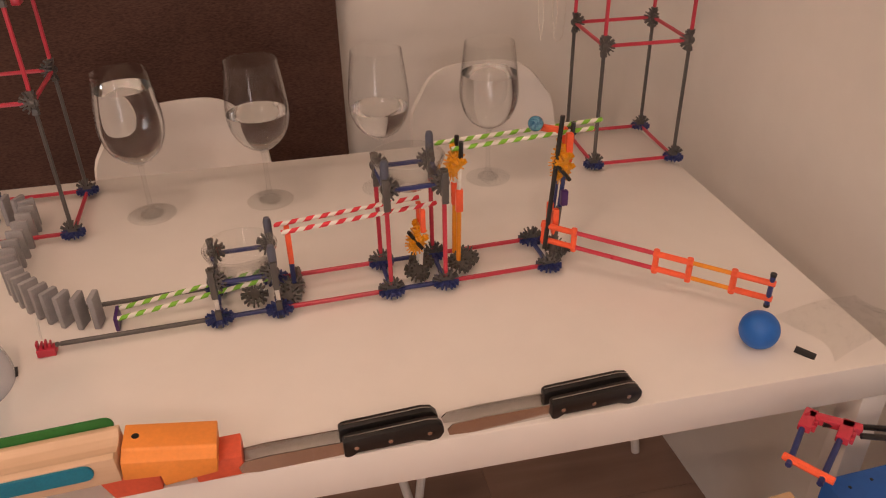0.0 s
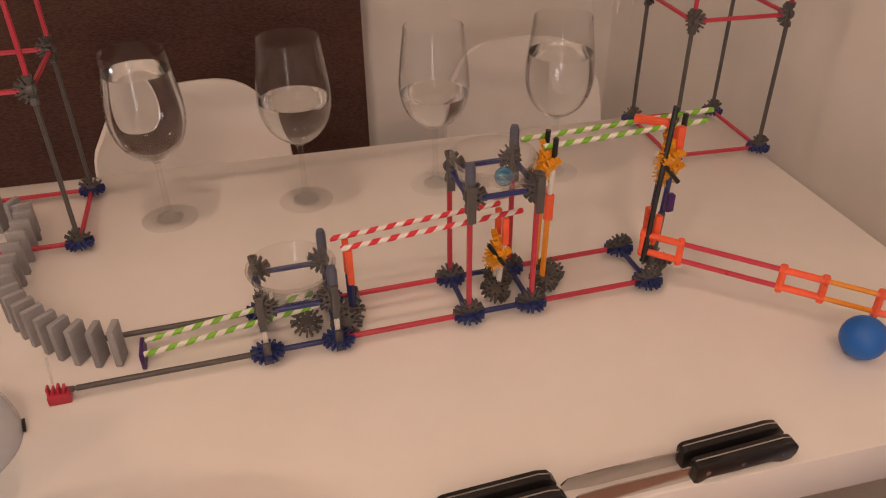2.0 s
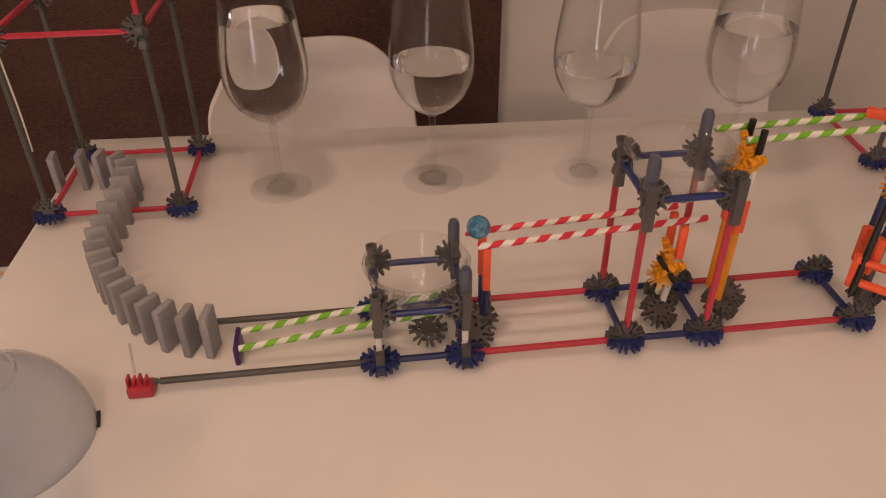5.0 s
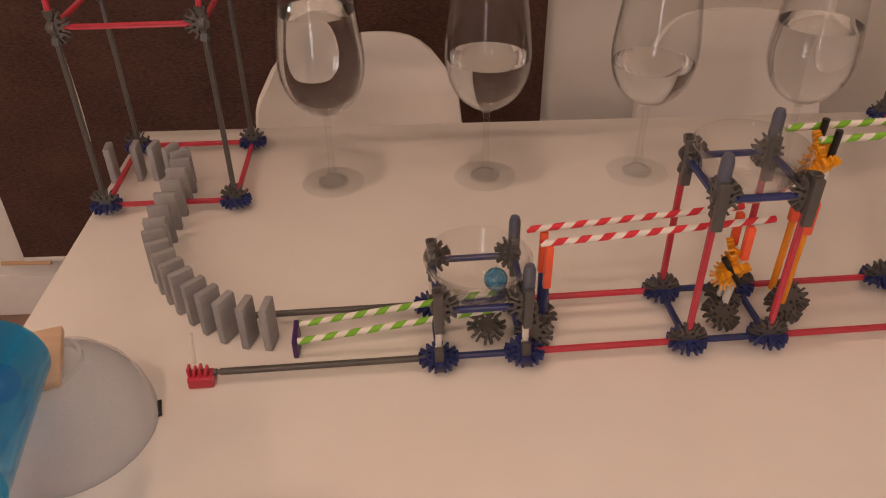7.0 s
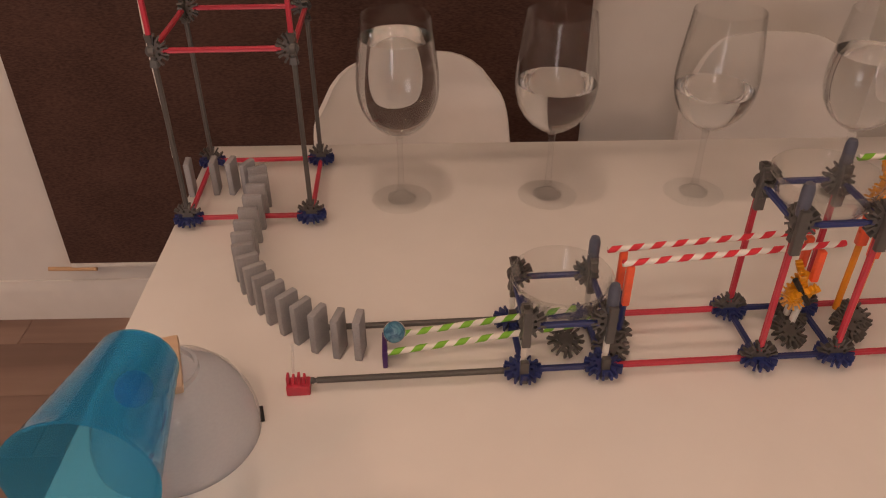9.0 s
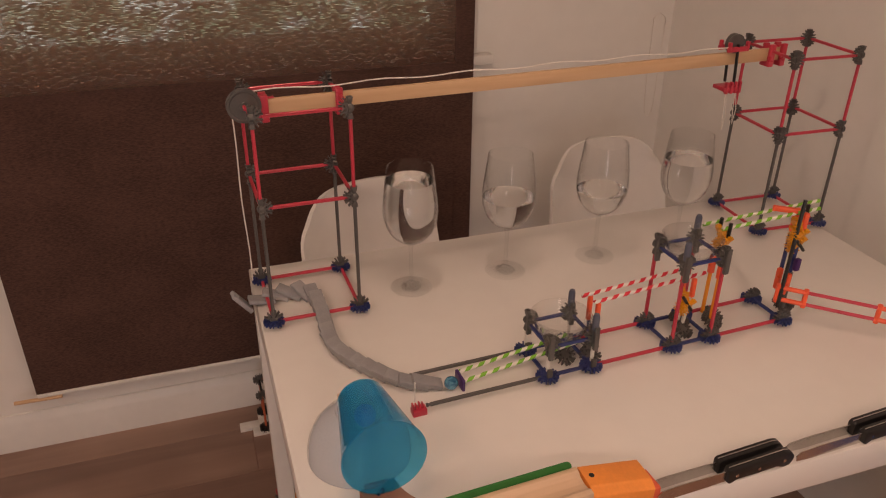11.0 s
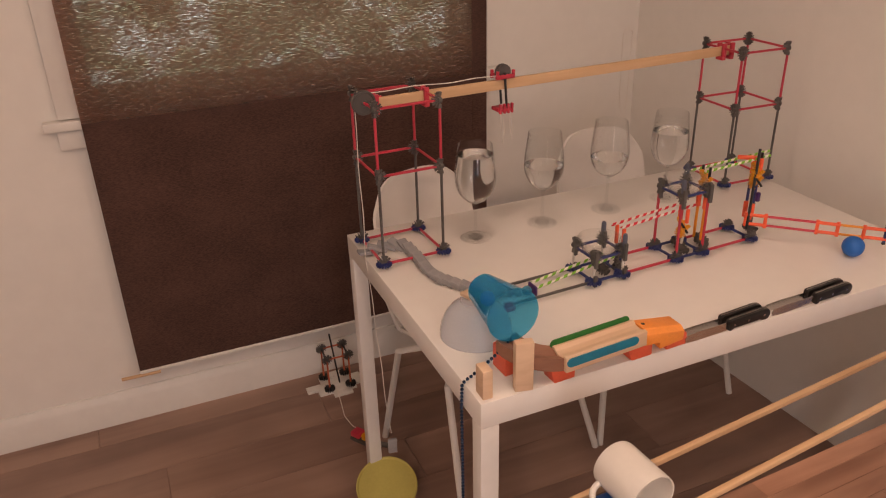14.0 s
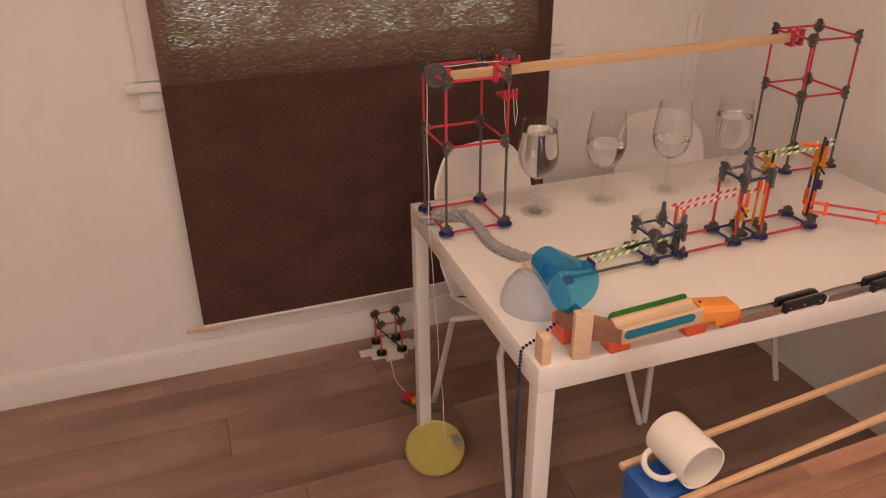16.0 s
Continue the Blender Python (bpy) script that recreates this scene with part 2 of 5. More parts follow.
m, t, n, l, b = node_mat("marbled_glass")
MARBLE = m
nz = n.new("ShaderNodeTexNoise")
nz.inputs["Scale"].default_value, nz.inputs["Detail"].default_value, nz.inputs["Distortion"].default_value = 90, 4, 2
tc = n.new("ShaderNodeTexCoord")
l.new(tc.outputs["Object"], nz.inputs["Vector"])
rp = n.new("ShaderNodeValToRGB")
rp.color_ramp.elements[0].color, rp.color_ramp.elements[1].color = (0.01, 0.09, 0.2, 1), (0.12, 0.36, 0.5, 1)
rp.color_ramp.elements[0].position, rp.color_ramp.elements[1].position = 0.35, 0.7
l.new(nz.outputs["Fac"], rp.inputs["Fac"])
l.new(rp.outputs[0], b.inputs["Base Color"])
b.inputs["Roughness"].default_value = 0.08
b.inputs["Coat Weight"].default_value = 1.0

# Woven blind: dark threads with fine gaps that lie in rows
def weave(name, share):
    """Dark threads; share: how open the gaps between them are."""
    m, t, n, l, b = node_mat(name)
    tc = n.new("ShaderNodeTexCoord")
    def stretched(x, z, detail):
        mp, k = n.new("ShaderNodeMapping"), n.new("ShaderNodeTexNoise")
        mp.inputs["Scale"].default_value = (x, 1, z)
        l.new(tc.outputs["Object"], mp.inputs["Vector"])
        l.new(mp.outputs[0], k.inputs["Vector"])
        k.inputs["Scale"].default_value, k.inputs["Detail"].default_value = 1, detail
        return k
    gap, thread, broad = stretched(62, 480, 2), stretched(110, 420, 3), stretched(6, 9, 3)
    both = n.new("ShaderNodeMath")
    both.operation = "MULTIPLY_ADD"
    both.inputs[1].default_value = 0.45
    l.new(broad.outputs["Fac"], both.inputs[0])
    l.new(thread.outputs["Fac"], both.inputs[2])
    cr = n.new("ShaderNodeValToRGB")
    cr.color_ramp.elements[0].color, cr.color_ramp.elements[1].color = (0.054, 0.030, 0.024, 1), (0.112, 0.063, 0.051, 1)
    cr.color_ramp.elements[0].position, cr.color_ramp.elements[1].position = 0.5, 0.95
    l.new(both.outputs[0], cr.inputs["Fac"])
    l.new(cr.outputs[0], b.inputs["Base Color"])
    b.inputs["Roughness"].default_value = 0.8
    b.inputs["Specular IOR Level"].default_value = 0.15
    bp = n.new("ShaderNodeBump")
    bp.inputs["Strength"].default_value, bp.inputs["Distance"].default_value = 0.15, 0.002
    l.new(thread.outputs["Fac"], bp.inputs["Height"])
    l.new(bp.outputs[0], b.inputs["Normal"])
    if share:
        op = n.new("ShaderNodeMapRange")
        op.inputs["From Min"].default_value, op.inputs["From Max"].default_value = 0.45, 0.62
        op.inputs["To Min"].default_value, op.inputs["To Max"].default_value = 0.0, share
        l.new(gap.outputs["Fac"], op.inputs["Value"])
        tr, mx = n.new("ShaderNodeBsdfTransparent"), n.new("ShaderNodeMixShader")
        tl, ml = n.new("ShaderNodeBsdfTranslucent"), n.new("ShaderNodeMixShader")
        tl.inputs[0].default_value = (0.72, 0.50, 0.40, 1)
        ml.inputs[0].default_value = 0.6
        l.new(b.outputs[0], ml.inputs[1])
        l.new(tl.outputs[0], ml.inputs[2])
        l.new(op.outputs[0], mx.inputs[0])
        l.new(ml.outputs[0], mx.inputs[1])
        l.new(tr.outputs[0], mx.inputs[2])
        l.new(mx.outputs[0], n["Material Output"].inputs[0])
    return m


# second copy has no gaps or glow: stands in for weave without daylight behind
BLIND, BLIND_UNLIT = weave("woven_blind", 0.52), weave("unlit_woven_blind", 0.0)

# Garden in daylight, far outside the window
m, t, n, l, b = node_mat("garden_daylight")
GARDEN = m
n.remove(b)
tc, k, em, cr = n.new("ShaderNodeTexCoord"), n.new("ShaderNodeTexNoise"), n.new("ShaderNodeEmission"), n.new("ShaderNodeValToRGB")
l.new(tc.outputs["Object"], k.inputs["Vector"])
k.inputs["Scale"].default_value, k.inputs["Detail"].default_value = 3.6, 8
e = cr.color_ramp.elements
e[0].position, e[0].color = 0.35, (0.02, 0.03, 0.015, 1)
e[1].position, e[1].color = 0.68, (0.75, 0.76, 0.74, 1)
mid = e.new(0.5)
mid.color = (0.24, 0.25, 0.15, 1)
l.new(k.outputs["Fac"], cr.inputs["Fac"])
l.new(cr.outputs[0], em.inputs[0])
em.inputs[1].default_value = 2.3
l.new(em.outputs[0], n["Material Output"].inputs[0])


# ---------------------------------------------------------------- building blocks
WM = {}


def thing(name, place=(0, 0, 0), label="", category="", group="", kind="", yaw=0.0):
    ob = new(name)
    ob.empty_display_size = 0.02
    WM[ob] = pose(*place, 0, 0, yaw)
    ob.matrix_basis = WM[ob]
    return tagged(ob, label, category, group, kind)


def mesh_of(bm, name, mat, smooth=True):
    me = bpy.data.meshes.new(name)
    bmesh.ops.recalc_face_normals(bm, faces=bm.faces)
    bm.to_mesh(me)
    bm.free()
    me.materials.append(mat)
    if smooth:
        for p in me.polygons:
            p.use_smooth = True
        me.set_sharp_from_angle(angle=radians(35))
    return me


def part(name, bm, mat, parent=None, label="", at=None):
    """Links a bmesh, made in world coordinates, as one mesh under a thing. at: a pose for a mesh made at the origin."""
    me = bm if isinstance(bm, bpy.types.Mesh) else mesh_of(bm, name, mat)
    ob = new(name, me)
    w = at if at is not None else Matrix()
    if parent is not None:
        ob.parent = parent
        ob.matrix_basis = WM[parent].inverted() @ w
    else:
        ob.matrix_basis = w
    WM[ob] = w
    return tagged(ob, label) if label else ob


def box(x0, y0, z0, x1, y1, z1, bevel=0.0, m=None, seg=2):
    bm = bmesh.new()
    bmesh.ops.create_cube(bm, size=1)
    bmesh.ops.scale(bm, vec=(x1 - x0, y1 - y0, z1 - z0), verts=bm.verts)
    bmesh.ops.translate(bm, vec=((x0 + x1) / 2, (y0 + y1) / 2, (z0 + z1) / 2), verts=bm.verts)
    if bevel:
        bmesh.ops.bevel(bm, geom=bm.edges, offset=bevel, segments=seg, affect="EDGES", profile=0.5)
    if m is not None:
        bm.transform(m)
    return bm


def along(p, q):
    """The pose that takes the local z axis from p towards q."""
    d = Vector(q) - Vector(p)
    return Matrix.Translation(p) @ d.to_track_quat("Z", "Y").to_matrix().to_4x4()


def prism(pts, depth, m=None, bevel=0.0):
    """An outline in x and z, drawn out in y from 0 to depth."""
    bm = bmesh.new()
    a = [bm.verts.new((x, 0, z)) for x, z in pts]
    f = bm.faces.new(a)
    r = bmesh.ops.extrude_face_region(bm, geom=[f])
    bmesh.ops.translate(bm, vec=(0, depth, 0), verts=[v for v in r["geom"] if isinstance(v, bmesh.types.BMVert)])
    if bevel:
        bmesh.ops.bevel(bm, geom=bm.edges, offset=bevel, segments=2, affect="EDGES", profile=0.5)
    if m is not None:
        bm.transform(m)
    return bm


def lathe(profile, steps=48, closed=False, m=None):
    """Turns (radius, height) points round the z axis."""
    bm = bmesh.new()
    rings = []
    for r, z in profile:
        if r < 1e-6:
            rings.append([bm.verts.new((0, 0, z))])
        else:
            rings.append([bm.verts.new((r * math.cos(2 * math.pi * i / steps), r * math.sin(2 * math.pi * i / steps), z)) for i in range(steps)])
    pairs = list(zip(rings, rings[1:])) + ([(rings[-1], rings[0])] if closed else [])
    for a, c in pairs:
        for i in range(steps):
            j = (i + 1) % steps
            if len(a) == 1 and len(c) == 1:
                continue
            if len(a) == 1:
                bm.faces.new((a[0], c[i], c[j]))
            elif len(c) == 1:
                bm.faces.new((a[i], c[0], a[j]))
            else:
                bm.faces.new((a[i], c[i], c[j], a[j]))
    if m is not None:
        bm.transform(m)
    return bm


def tube(pts, r, sides=8, m=None):
    """A round bar along a line of points."""
    bm = bmesh.new()
    pts = [Vector(p) for p in pts]
    rings = []
    for i, p in enumerate(pts):
        d = (pts[min(i + 1, len(pts) - 1)] - pts[max(i - 1, 0)]).normalized()
        q = d.to_track_quat("Z", "Y")
        rings.append([bm.verts.new(p + q @ Vector((r * math.cos(2 * math.pi * k / sides), r * math.sin(2 * math.pi * k / sides), 0))) for k in range(sides)])
    for a, c in zip(rings, rings[1:]):
        for k in range(sides):
            bm.faces.new((a[k], a[(k + 1) % sides], c[(k + 1) % sides], c[k]))
    bm.faces.new(rings[0][::-1])
    bm.faces.new(rings[-1])
    if m is not None:
        bm.transform(m)
    return bm


ROD_MESH = {}


def rod(p, q, mat, parent, r=0.0032, trim=0.010, name="rod", label=""):
    """A fluted toy rod with a knob at each end, between two joint centres."""
    d = (Vector(q) - Vector(p)).length - 2 * trim
    key = (round(d, 4), mat.name, r)
    if key not in ROD_MESH:
        prof = [(0, 0), (r, 0), (r, 0.003), (r * 0.7, 0.0035), (r * 0.7, 0.0055), (r, 0.006), (r, d - 0.006), (r * 0.7, d - 0.0055), (r * 0.7, d - 0.0035), (r, d - 0.003), (r, d), (0, d)]
        bm = lathe(prof, 12)
        for v in bm.verts:
            k = round(math.atan2(v.co.y, v.co.x) / (math.pi / 6)) % 3
            if k == 0 and 0.0058 < v.co.z < d - 0.0058:
                v.co.x *= 0.72
                v.co.y *= 0.72
        ROD_MESH[key] = mesh_of(bm, "rod", mat)
    u = (Vector(q) - Vector(p)).normalized()
    return part(name, ROD_MESH[key], mat, parent, label, along(Vector(p) + u * trim, Vector(q)))


FLAKE_MESH = {}


def flake(p, mat, parent, ways=8, normal=(0, 0, 1), turn=0.0, thick=0.0062, name="connector", size=1.0):
    """A snowflake connector: a hub with forked arms at 45 degrees; fewer than 8 ways make a part circle."""
    key = (mat.name, ways, thick, size)
    if key not in FLAKE_MESH:
        arm = ((0.0068, -0.0017), (0.0093, -0.0017), (0.0098, -0.0037), (0.0176, -0.0052), (0.0180, -0.0031), (0.0122, -0.0022), (0.0122, 0.0022), (0.0180, 0.0031), (0.0176, 0.0052), (0.0098, 0.0037), (0.0093, 0.0017), (0.0068, 0.0017))
        pts = []
        for k in range(8):
            a = math.radians(45 * k)
            if k < ways:
                pts += [(size * (r * math.cos(a) - w * math.sin(a)), size * (r * math.sin(a) + w * math.cos(a))) for r, w in arm]
            else:
                pts += [(size * 0.0068 * math.cos(a + d), size * 0.0068 * math.sin(a + d)) for d in (-0.24, 0, 0.24)]
        bm = prism(pts, thick, pose(0, 0, thick / 2, -90))
        FLAKE_MESH[key] = mesh_of(bm, "connector", mat, False)
    q = Vector(normal).to_track_quat("Z", "Y").to_matrix().to_4x4()
    return part(name, FLAKE_MESH[key], mat, parent, "", Matrix.Translation(p) @ q @ Matrix.Rotation(math.radians(turn), 4, "Z"))


def knot(p, parent, up=True, dirs=0.0):
    """A base joint: a navy connector lying flat with a grey one standing in it."""
    flake(p, K_BLUE, parent, 8, (0, 0, 1), 0)
    if up:
        flake((p[0], p[1], p[2] + 0.002), K_GREY, parent, 5, (0, -1, 0), dirs)


def crown(p, parent, cap=False, turn=0.0, yaw=0.0):
    """A top joint: two grey connectors that cross at right angles."""
    c, s = math.cos(yaw), math.sin(yaw)
    flake(p, K_GREY, parent, 5, (s, -c, 0), turn)
    flake(p, K_DGREY, parent, 5, (c, s, 0), -90 if p[1] < MY else 90)
    if cap:
        part("end_cap", lathe([(0, 0), (0.0048, 0), (0.0055, 0.004), (0.0055, 0.026), (0.004, 0.031), (0, 0.032)], 12, m=pose(p[0], p[1], p[2] + 0.008)), K_CAP, parent, "slate grey end cap")


K_CAP = plain("slate_cap_plastic", (0.09, 0.10, 0.14), 0.4)

# ---------------------------------------------------------------- the room
TT = 0.74          # table top
WALL_YAW = -2.6   # the window wall runs a little askew to the table
FZ = -0.05         # floor
WALLM = pose(-0.95, 1.852, 0, 0, 0, WALL_YAW)   # its face, local y = 0, the room at negative y
RIGHT = 0.86       # face of the side wall
LEFT, FRONT = -3.6, -3.2

floor = thing("floor", label="brown oak plank floor with knots", category="floor", kind="structure")
part("subfloor", box(LEFT, FRONT, FZ - 0.06, RIGHT + 0.1, 2.1, FZ - 0.008), BROWNWOOD, floor)

# window wall with its opening: u along the wall from the origin of WALLM
U0, U1, W0, W1 = -0.018, 1.12, 0.972, 2.15
wall_north = thing("wall_north", label="off-white painted wall with a window opening", category="wall", kind="structure")
for a in ((-2.75, 0, FZ, U0, 0.14, CEIL), (U1, 0, FZ, 2.0, 0.14, CEIL), (U0, 0, FZ, U1, 0.14, W0), (U0, 0, W1, U1, 0.14, CEIL)):
    part("wall_panel", box(*a, m=WALLM), WALL, wall_north)
wall_east = tagged(part("wall_east", box(RIGHT, FRONT, FZ, RIGHT + 0.12, 1.98, CEIL), WALL), "off-white painted side wall", "wall", kind="structure")
wall_west = tagged(part("wall_west", box(LEFT - 0.12, FRONT, FZ, LEFT, 2.1, CEIL), WALL), "off-white painted wall", "wall", kind="structure")
wall_south = thing("wall_south", label="off-white painted wall with a window opening", category="wall", kind="structure")
for a in ((LEFT, FZ, -1.67, CEIL), (-1.03, FZ, RIGHT + 0.12, CEIL), (-1.67, FZ, -1.03, 0.15), (-1.67, 2.1, -1.03, CEIL)):
    part("wall_panel", box(a[0], FRONT - 0.12, a[1], a[2], FRONT, a[3]), WALL, wall_south)
ceiling = tagged(part("ceiling", box(LEFT - 0.1, FRONT - 0.1, CEIL, RIGHT + 0.1, 2.15, CEIL + 0.1), CEILING), "white painted ceiling", "ceiling", kind="structure")

baseboard = thing("baseboard", label="white moulded baseboard along the window wall", category="baseboard", kind="structure")
prof = [(0, 0), (-0.016, 0), (-0.016, 0.078), (-0.0135, 0.086), (-0.0135, 0.095), (-0.007, 0.106), (-0.005, 0.116), (0, 0.118)]
bm = bmesh.new()
ends = [[bm.verts.new((u, y - 0.001, FZ + z)) for y, z in prof] for u in (-2.75, 1.805)]
for i in range(len(prof)):
    j = (i + 1) % len(prof)
    bm.faces.new((ends[0][i], ends[0][j], ends[1][j], ends[1][i]))
bm.faces.new(ends[0]), bm.faces.new(ends[1][::-1])
bm.transform(WALLM)
part("moulding", bm, TRIM, baseboard)

window_1 = thing("window_1", label="white trimmed window behind a lowered woven blind", category="window", kind="structure")
part("casing", box(U0 - 0.085, -0.02, W0, U0 - 0.004, -0.001, W1 + 0.09, 0.004, WALLM), TRIM, window_1)
part("casing", box(U1 + 0.004, -0.02, W0, U1 + 0.085, -0.001, W1 + 0.09, 0.004, WALLM), TRIM, window_1)
part("head_casing", box(U0 - 0.085, -0.022, W1 + 0.003, U1 + 0.085, -0.002, W1 + 0.09, 0.004, WALLM), TRIM, window_1)
part("window_sill", box(U0 - 0.125, -0.036, W0 - 0.028, U1 + 0.125, -0.001, W0 - 0.002, 0.004, WALLM), TRIM, window_1)
part("apron", box(U0 - 0.095, -0.018, W0 - 0.085, U1 + 0.095, -0.001, W0 - 0.03, 0.003, WALLM), TRIM, window_1)
FW, FB = 0.016, 0.062
for a in ((U0 + 0.002, 0.06, W0 + 0.002, U0 + FW, 0.095, W1 - 0.002), (U1 - FW, 0.06, W0 + 0.002, U1 - 0.002, 0.095, W1 - 0.002),
          (U0 + FW, 0.06, W0 + 0.002, U1 - FW, 0.095, W0 + FB), (U0 + FW, 0.06, W1 - FB, U1 - FW, 0.095, W1 - 0.002)):
    part("window_frame", box(*a, 0.003, WALLM), TRIM, window_1)
pane = part("pane", box(U0 + FW, 0.075, W0 + FB, U1 - FW, 0.079, W1 - FB, m=WALLM), GLASS, window_1)
pane.visible_shadow = False

blind = thing("window_blind", (-0.95, 1.80, 0.15), "dark brown woven roller blind lowered over the window", "blind")
BU0, BU1, BZ = -0.046, 1.185, 0.150
part("fabric", box(BU0, -0.0462, W0 - 0.012, BU1, -0.045, 2.3, m=WALLM), BLIND, blind, "open brown weave with daylight behind")
# closed weave below the sill, for the shaded wall behind it
part("fabric", box(BU0, -0.0464, BZ, BU1, -0.045, W0 - 0.013, m=WALLM), BLIND_UNLIT, blind)
# strip added along the line where backlit weave meets the unlit part
part("backlight_edge", box(BU0, -0.0478, W0 - 0.016, BU1, -0.0468, W0 - 0.010, m=WALLM), BLIND_UNLIT, blind, "woven strip at sill height where the backlight ends")
part("bottom_rail", box(BU0, -0.05, BZ - 0.012, BU1, -0.041, BZ, 0.003, WALLM), K_WHITE, blind, "white bottom rail")
# dark strip added where the blind reaches past the window and gets no backlight
part("unlit_edge", box(BU1 - 0.052, -0.0478, BZ, BU1, -0.0472, 2.3, m=WALLM), BLIND_UNLIT, blind, "brown blind edge kept dark, with no window behind it")
stick = tagged(part("wooden_stick", tube([(BU0 - 0.058, -0.046, BZ - 0.016), (BU0 + 0.06, -0.046, BZ - 0.018)], 0.0055, 10, WALLM), PINE), "pale wooden stick at the blind's bottom rail", "stick")
garden = tagged(part("backdrop", box(-6, 6.0, -3, 6, 6.05, 6), GARDEN), "green garden in daylight outside the window", "backdrop", kind="structure")


# ---------------------------------------------------------------- furniture
TLEN, TWID, APRON, LEG = 1.20, 0.765, 0.054, 0.036
TM = pose(-0.489, 0.472, 0, 0, 0, -2.5)   # near left corner of the table; it stands square to the window wall
table = thing("dining_table", (0.13, 0.83, FZ), "white rectangular dining table with a thin apron and square legs", "table")
part("tabletop", box(0, 0, TT - APRON, TLEN, TWID, TT, 0.0022, TM), TABLE, table)
for x, y in ((0.0006, 0.0006), (0.0006, TWID - LEG - 0.0006), (TLEN - LEG - 0.0006, 0.0006)):
    part("leg", box(x, y, FZ, x + LEG, y + LEG, TT - APRON, 0.002, TM), LEGS, table)


def chair(x, y, yaw=0.0, shift=0.0, splay=0.27, reach=-0.40, back=0.27):
    c = thing("dining_chair", (x, y, FZ), "white moulded plastic chair with splayed tube legs", "chair", "chairs behind the table", yaw=yaw)
    mm = WM[c]
    # one shell: seat and back in a single curved sheet
    nu, nv, th = 18, 26, 0.009
    def at(u, v):
        s = -1 + 2 * u
        if v < 0.5:
            k = v / 0.5
            px, py = 0.195 * s * (0.86 + 0.14 * k), -0.40 + 0.40 * k
            pz = 0.44 - 0.022 * (1 - s * s) * math.sin(math.pi * min(k, 1)) - 0.03 * (1 - k) ** 3
            px *= 1 - 0.10 * max(0, 1 - 4 * k) ** 2
        else:
            k = (v - 0.5) / 0.5
            a = min(k / 0.25, 1)
            py, pz = 0.055 * a + 0.075 * k - 0.05 * s * s, 0.44 + 0.386 * k ** 1.1
            top = max(0, (k - 0.72) / 0.28)
            px = 0.195 * s * (1 - 0.12 * k) * (1 - 0.10 * top ** 3)
            pz -= 0.055 * abs(s) ** 5 * top
        return Vector((px, py, pz))
    bm = bmesh.new()
    rows = [[bm.verts.new(at(i / nu, j / nv)) for i in range(nu + 1)] for j in range(nv + 1)]
    for j in range(nv):
        for i in range(nu):
            bm.faces.new((rows[j][i], rows[j][i + 1], rows[j + 1][i + 1], rows[j + 1][i]))
    bmesh.ops.recalc_face_normals(bm, faces=bm.faces)
    bmesh.ops.solidify(bm, geom=bm.faces, thickness=th)
    bm.transform(mm)
    part("seat_shell", bm, SHELL, c)
    for sx in (-1, 1):
        for y0, y1 in ((-0.30, reach), (-0.08, 0.045)):
            pts = [(sx * 0.10, -0.2, 0.413), (sx * 0.15, (y0 - 0.2) / 2, 0.41), (sx * (splay - 0.05), y0, 0.39), (sx * (splay if y0 < -0.2 else back) + shift, y1, 0.0)]
            part("leg", tube(pts, 0.010, 10, mm), LEGS, c)
    return c


chair(-0.138, 1.378, 13, 0.0, 0.265, -0.42, 0.20)
chair(0.525, 1.435, 1, -0.03)

# ---------------------------------------------------------------- the toy track on the table
Z0 = TT + 0.012
FY, BY, MY = 0.72, 0.795, 0.7575
X = [-0.287, -0.077, 0.0, 0.15, 0.226, 0.377]
trk = thing("marble_track_frame", (0, MY, TT), "construction toy frame of red, navy and grey rods on the table", "toy frame")
for y in (FY, BY):
    rod((X[0], y, Z0), (X[1], y, Z0), K_GREY, trk, trim=0.012)
    rod((X[1], y, Z0), (X[2], y, Z0), K_BLUE, trk)
    rod((X[2], y, Z0), (X[3], y, Z0), K_RED, trk)
    rod((X[3], y, Z0), (X[4], y, Z0), K_BLUE, trk)
    rod((X[4], y, Z0), (X[5], y, Z0), K_RED, trk)
    for i in range(1, 6):
        knot((X[i], y, Z0), trk, i > 2, 0)
for i in (1, 2, 3, 4, 5):
    rod((X[i], FY, Z0), (X[i], BY, Z0), K_BLUE, trk)
# red end shoes of the two long rods
for y in (FY,):
    part("end_connector", box(X[0] - 0.0105, y - 0.0075, TT, X[0] + 0.0115, y + 0.0075, TT + 0.011, 0.0015), K_RED, trk, "red end connector")
    for k in range(4):
        part("prong", box(X[0] - 0.010 + 0.005 * k, y - 0.004, TT + 0.0105, X[0] - 0.0075 + 0.005 * k, y + 0.005, TT + 0.0195 - 0.002 * (k % 2), 0.0008), K_RED, trk)
    part("white_pin", tube([(X[0] - 0.004, y + 0.006, TT + 0.018), (X[0] - 0.002, y + 0.010, TT + 0.05)], 0.0013, 8), K_WHITE, trk, "thin clear pin")
# low tower round the first bowl
ZT1 = Z0 + 0.053
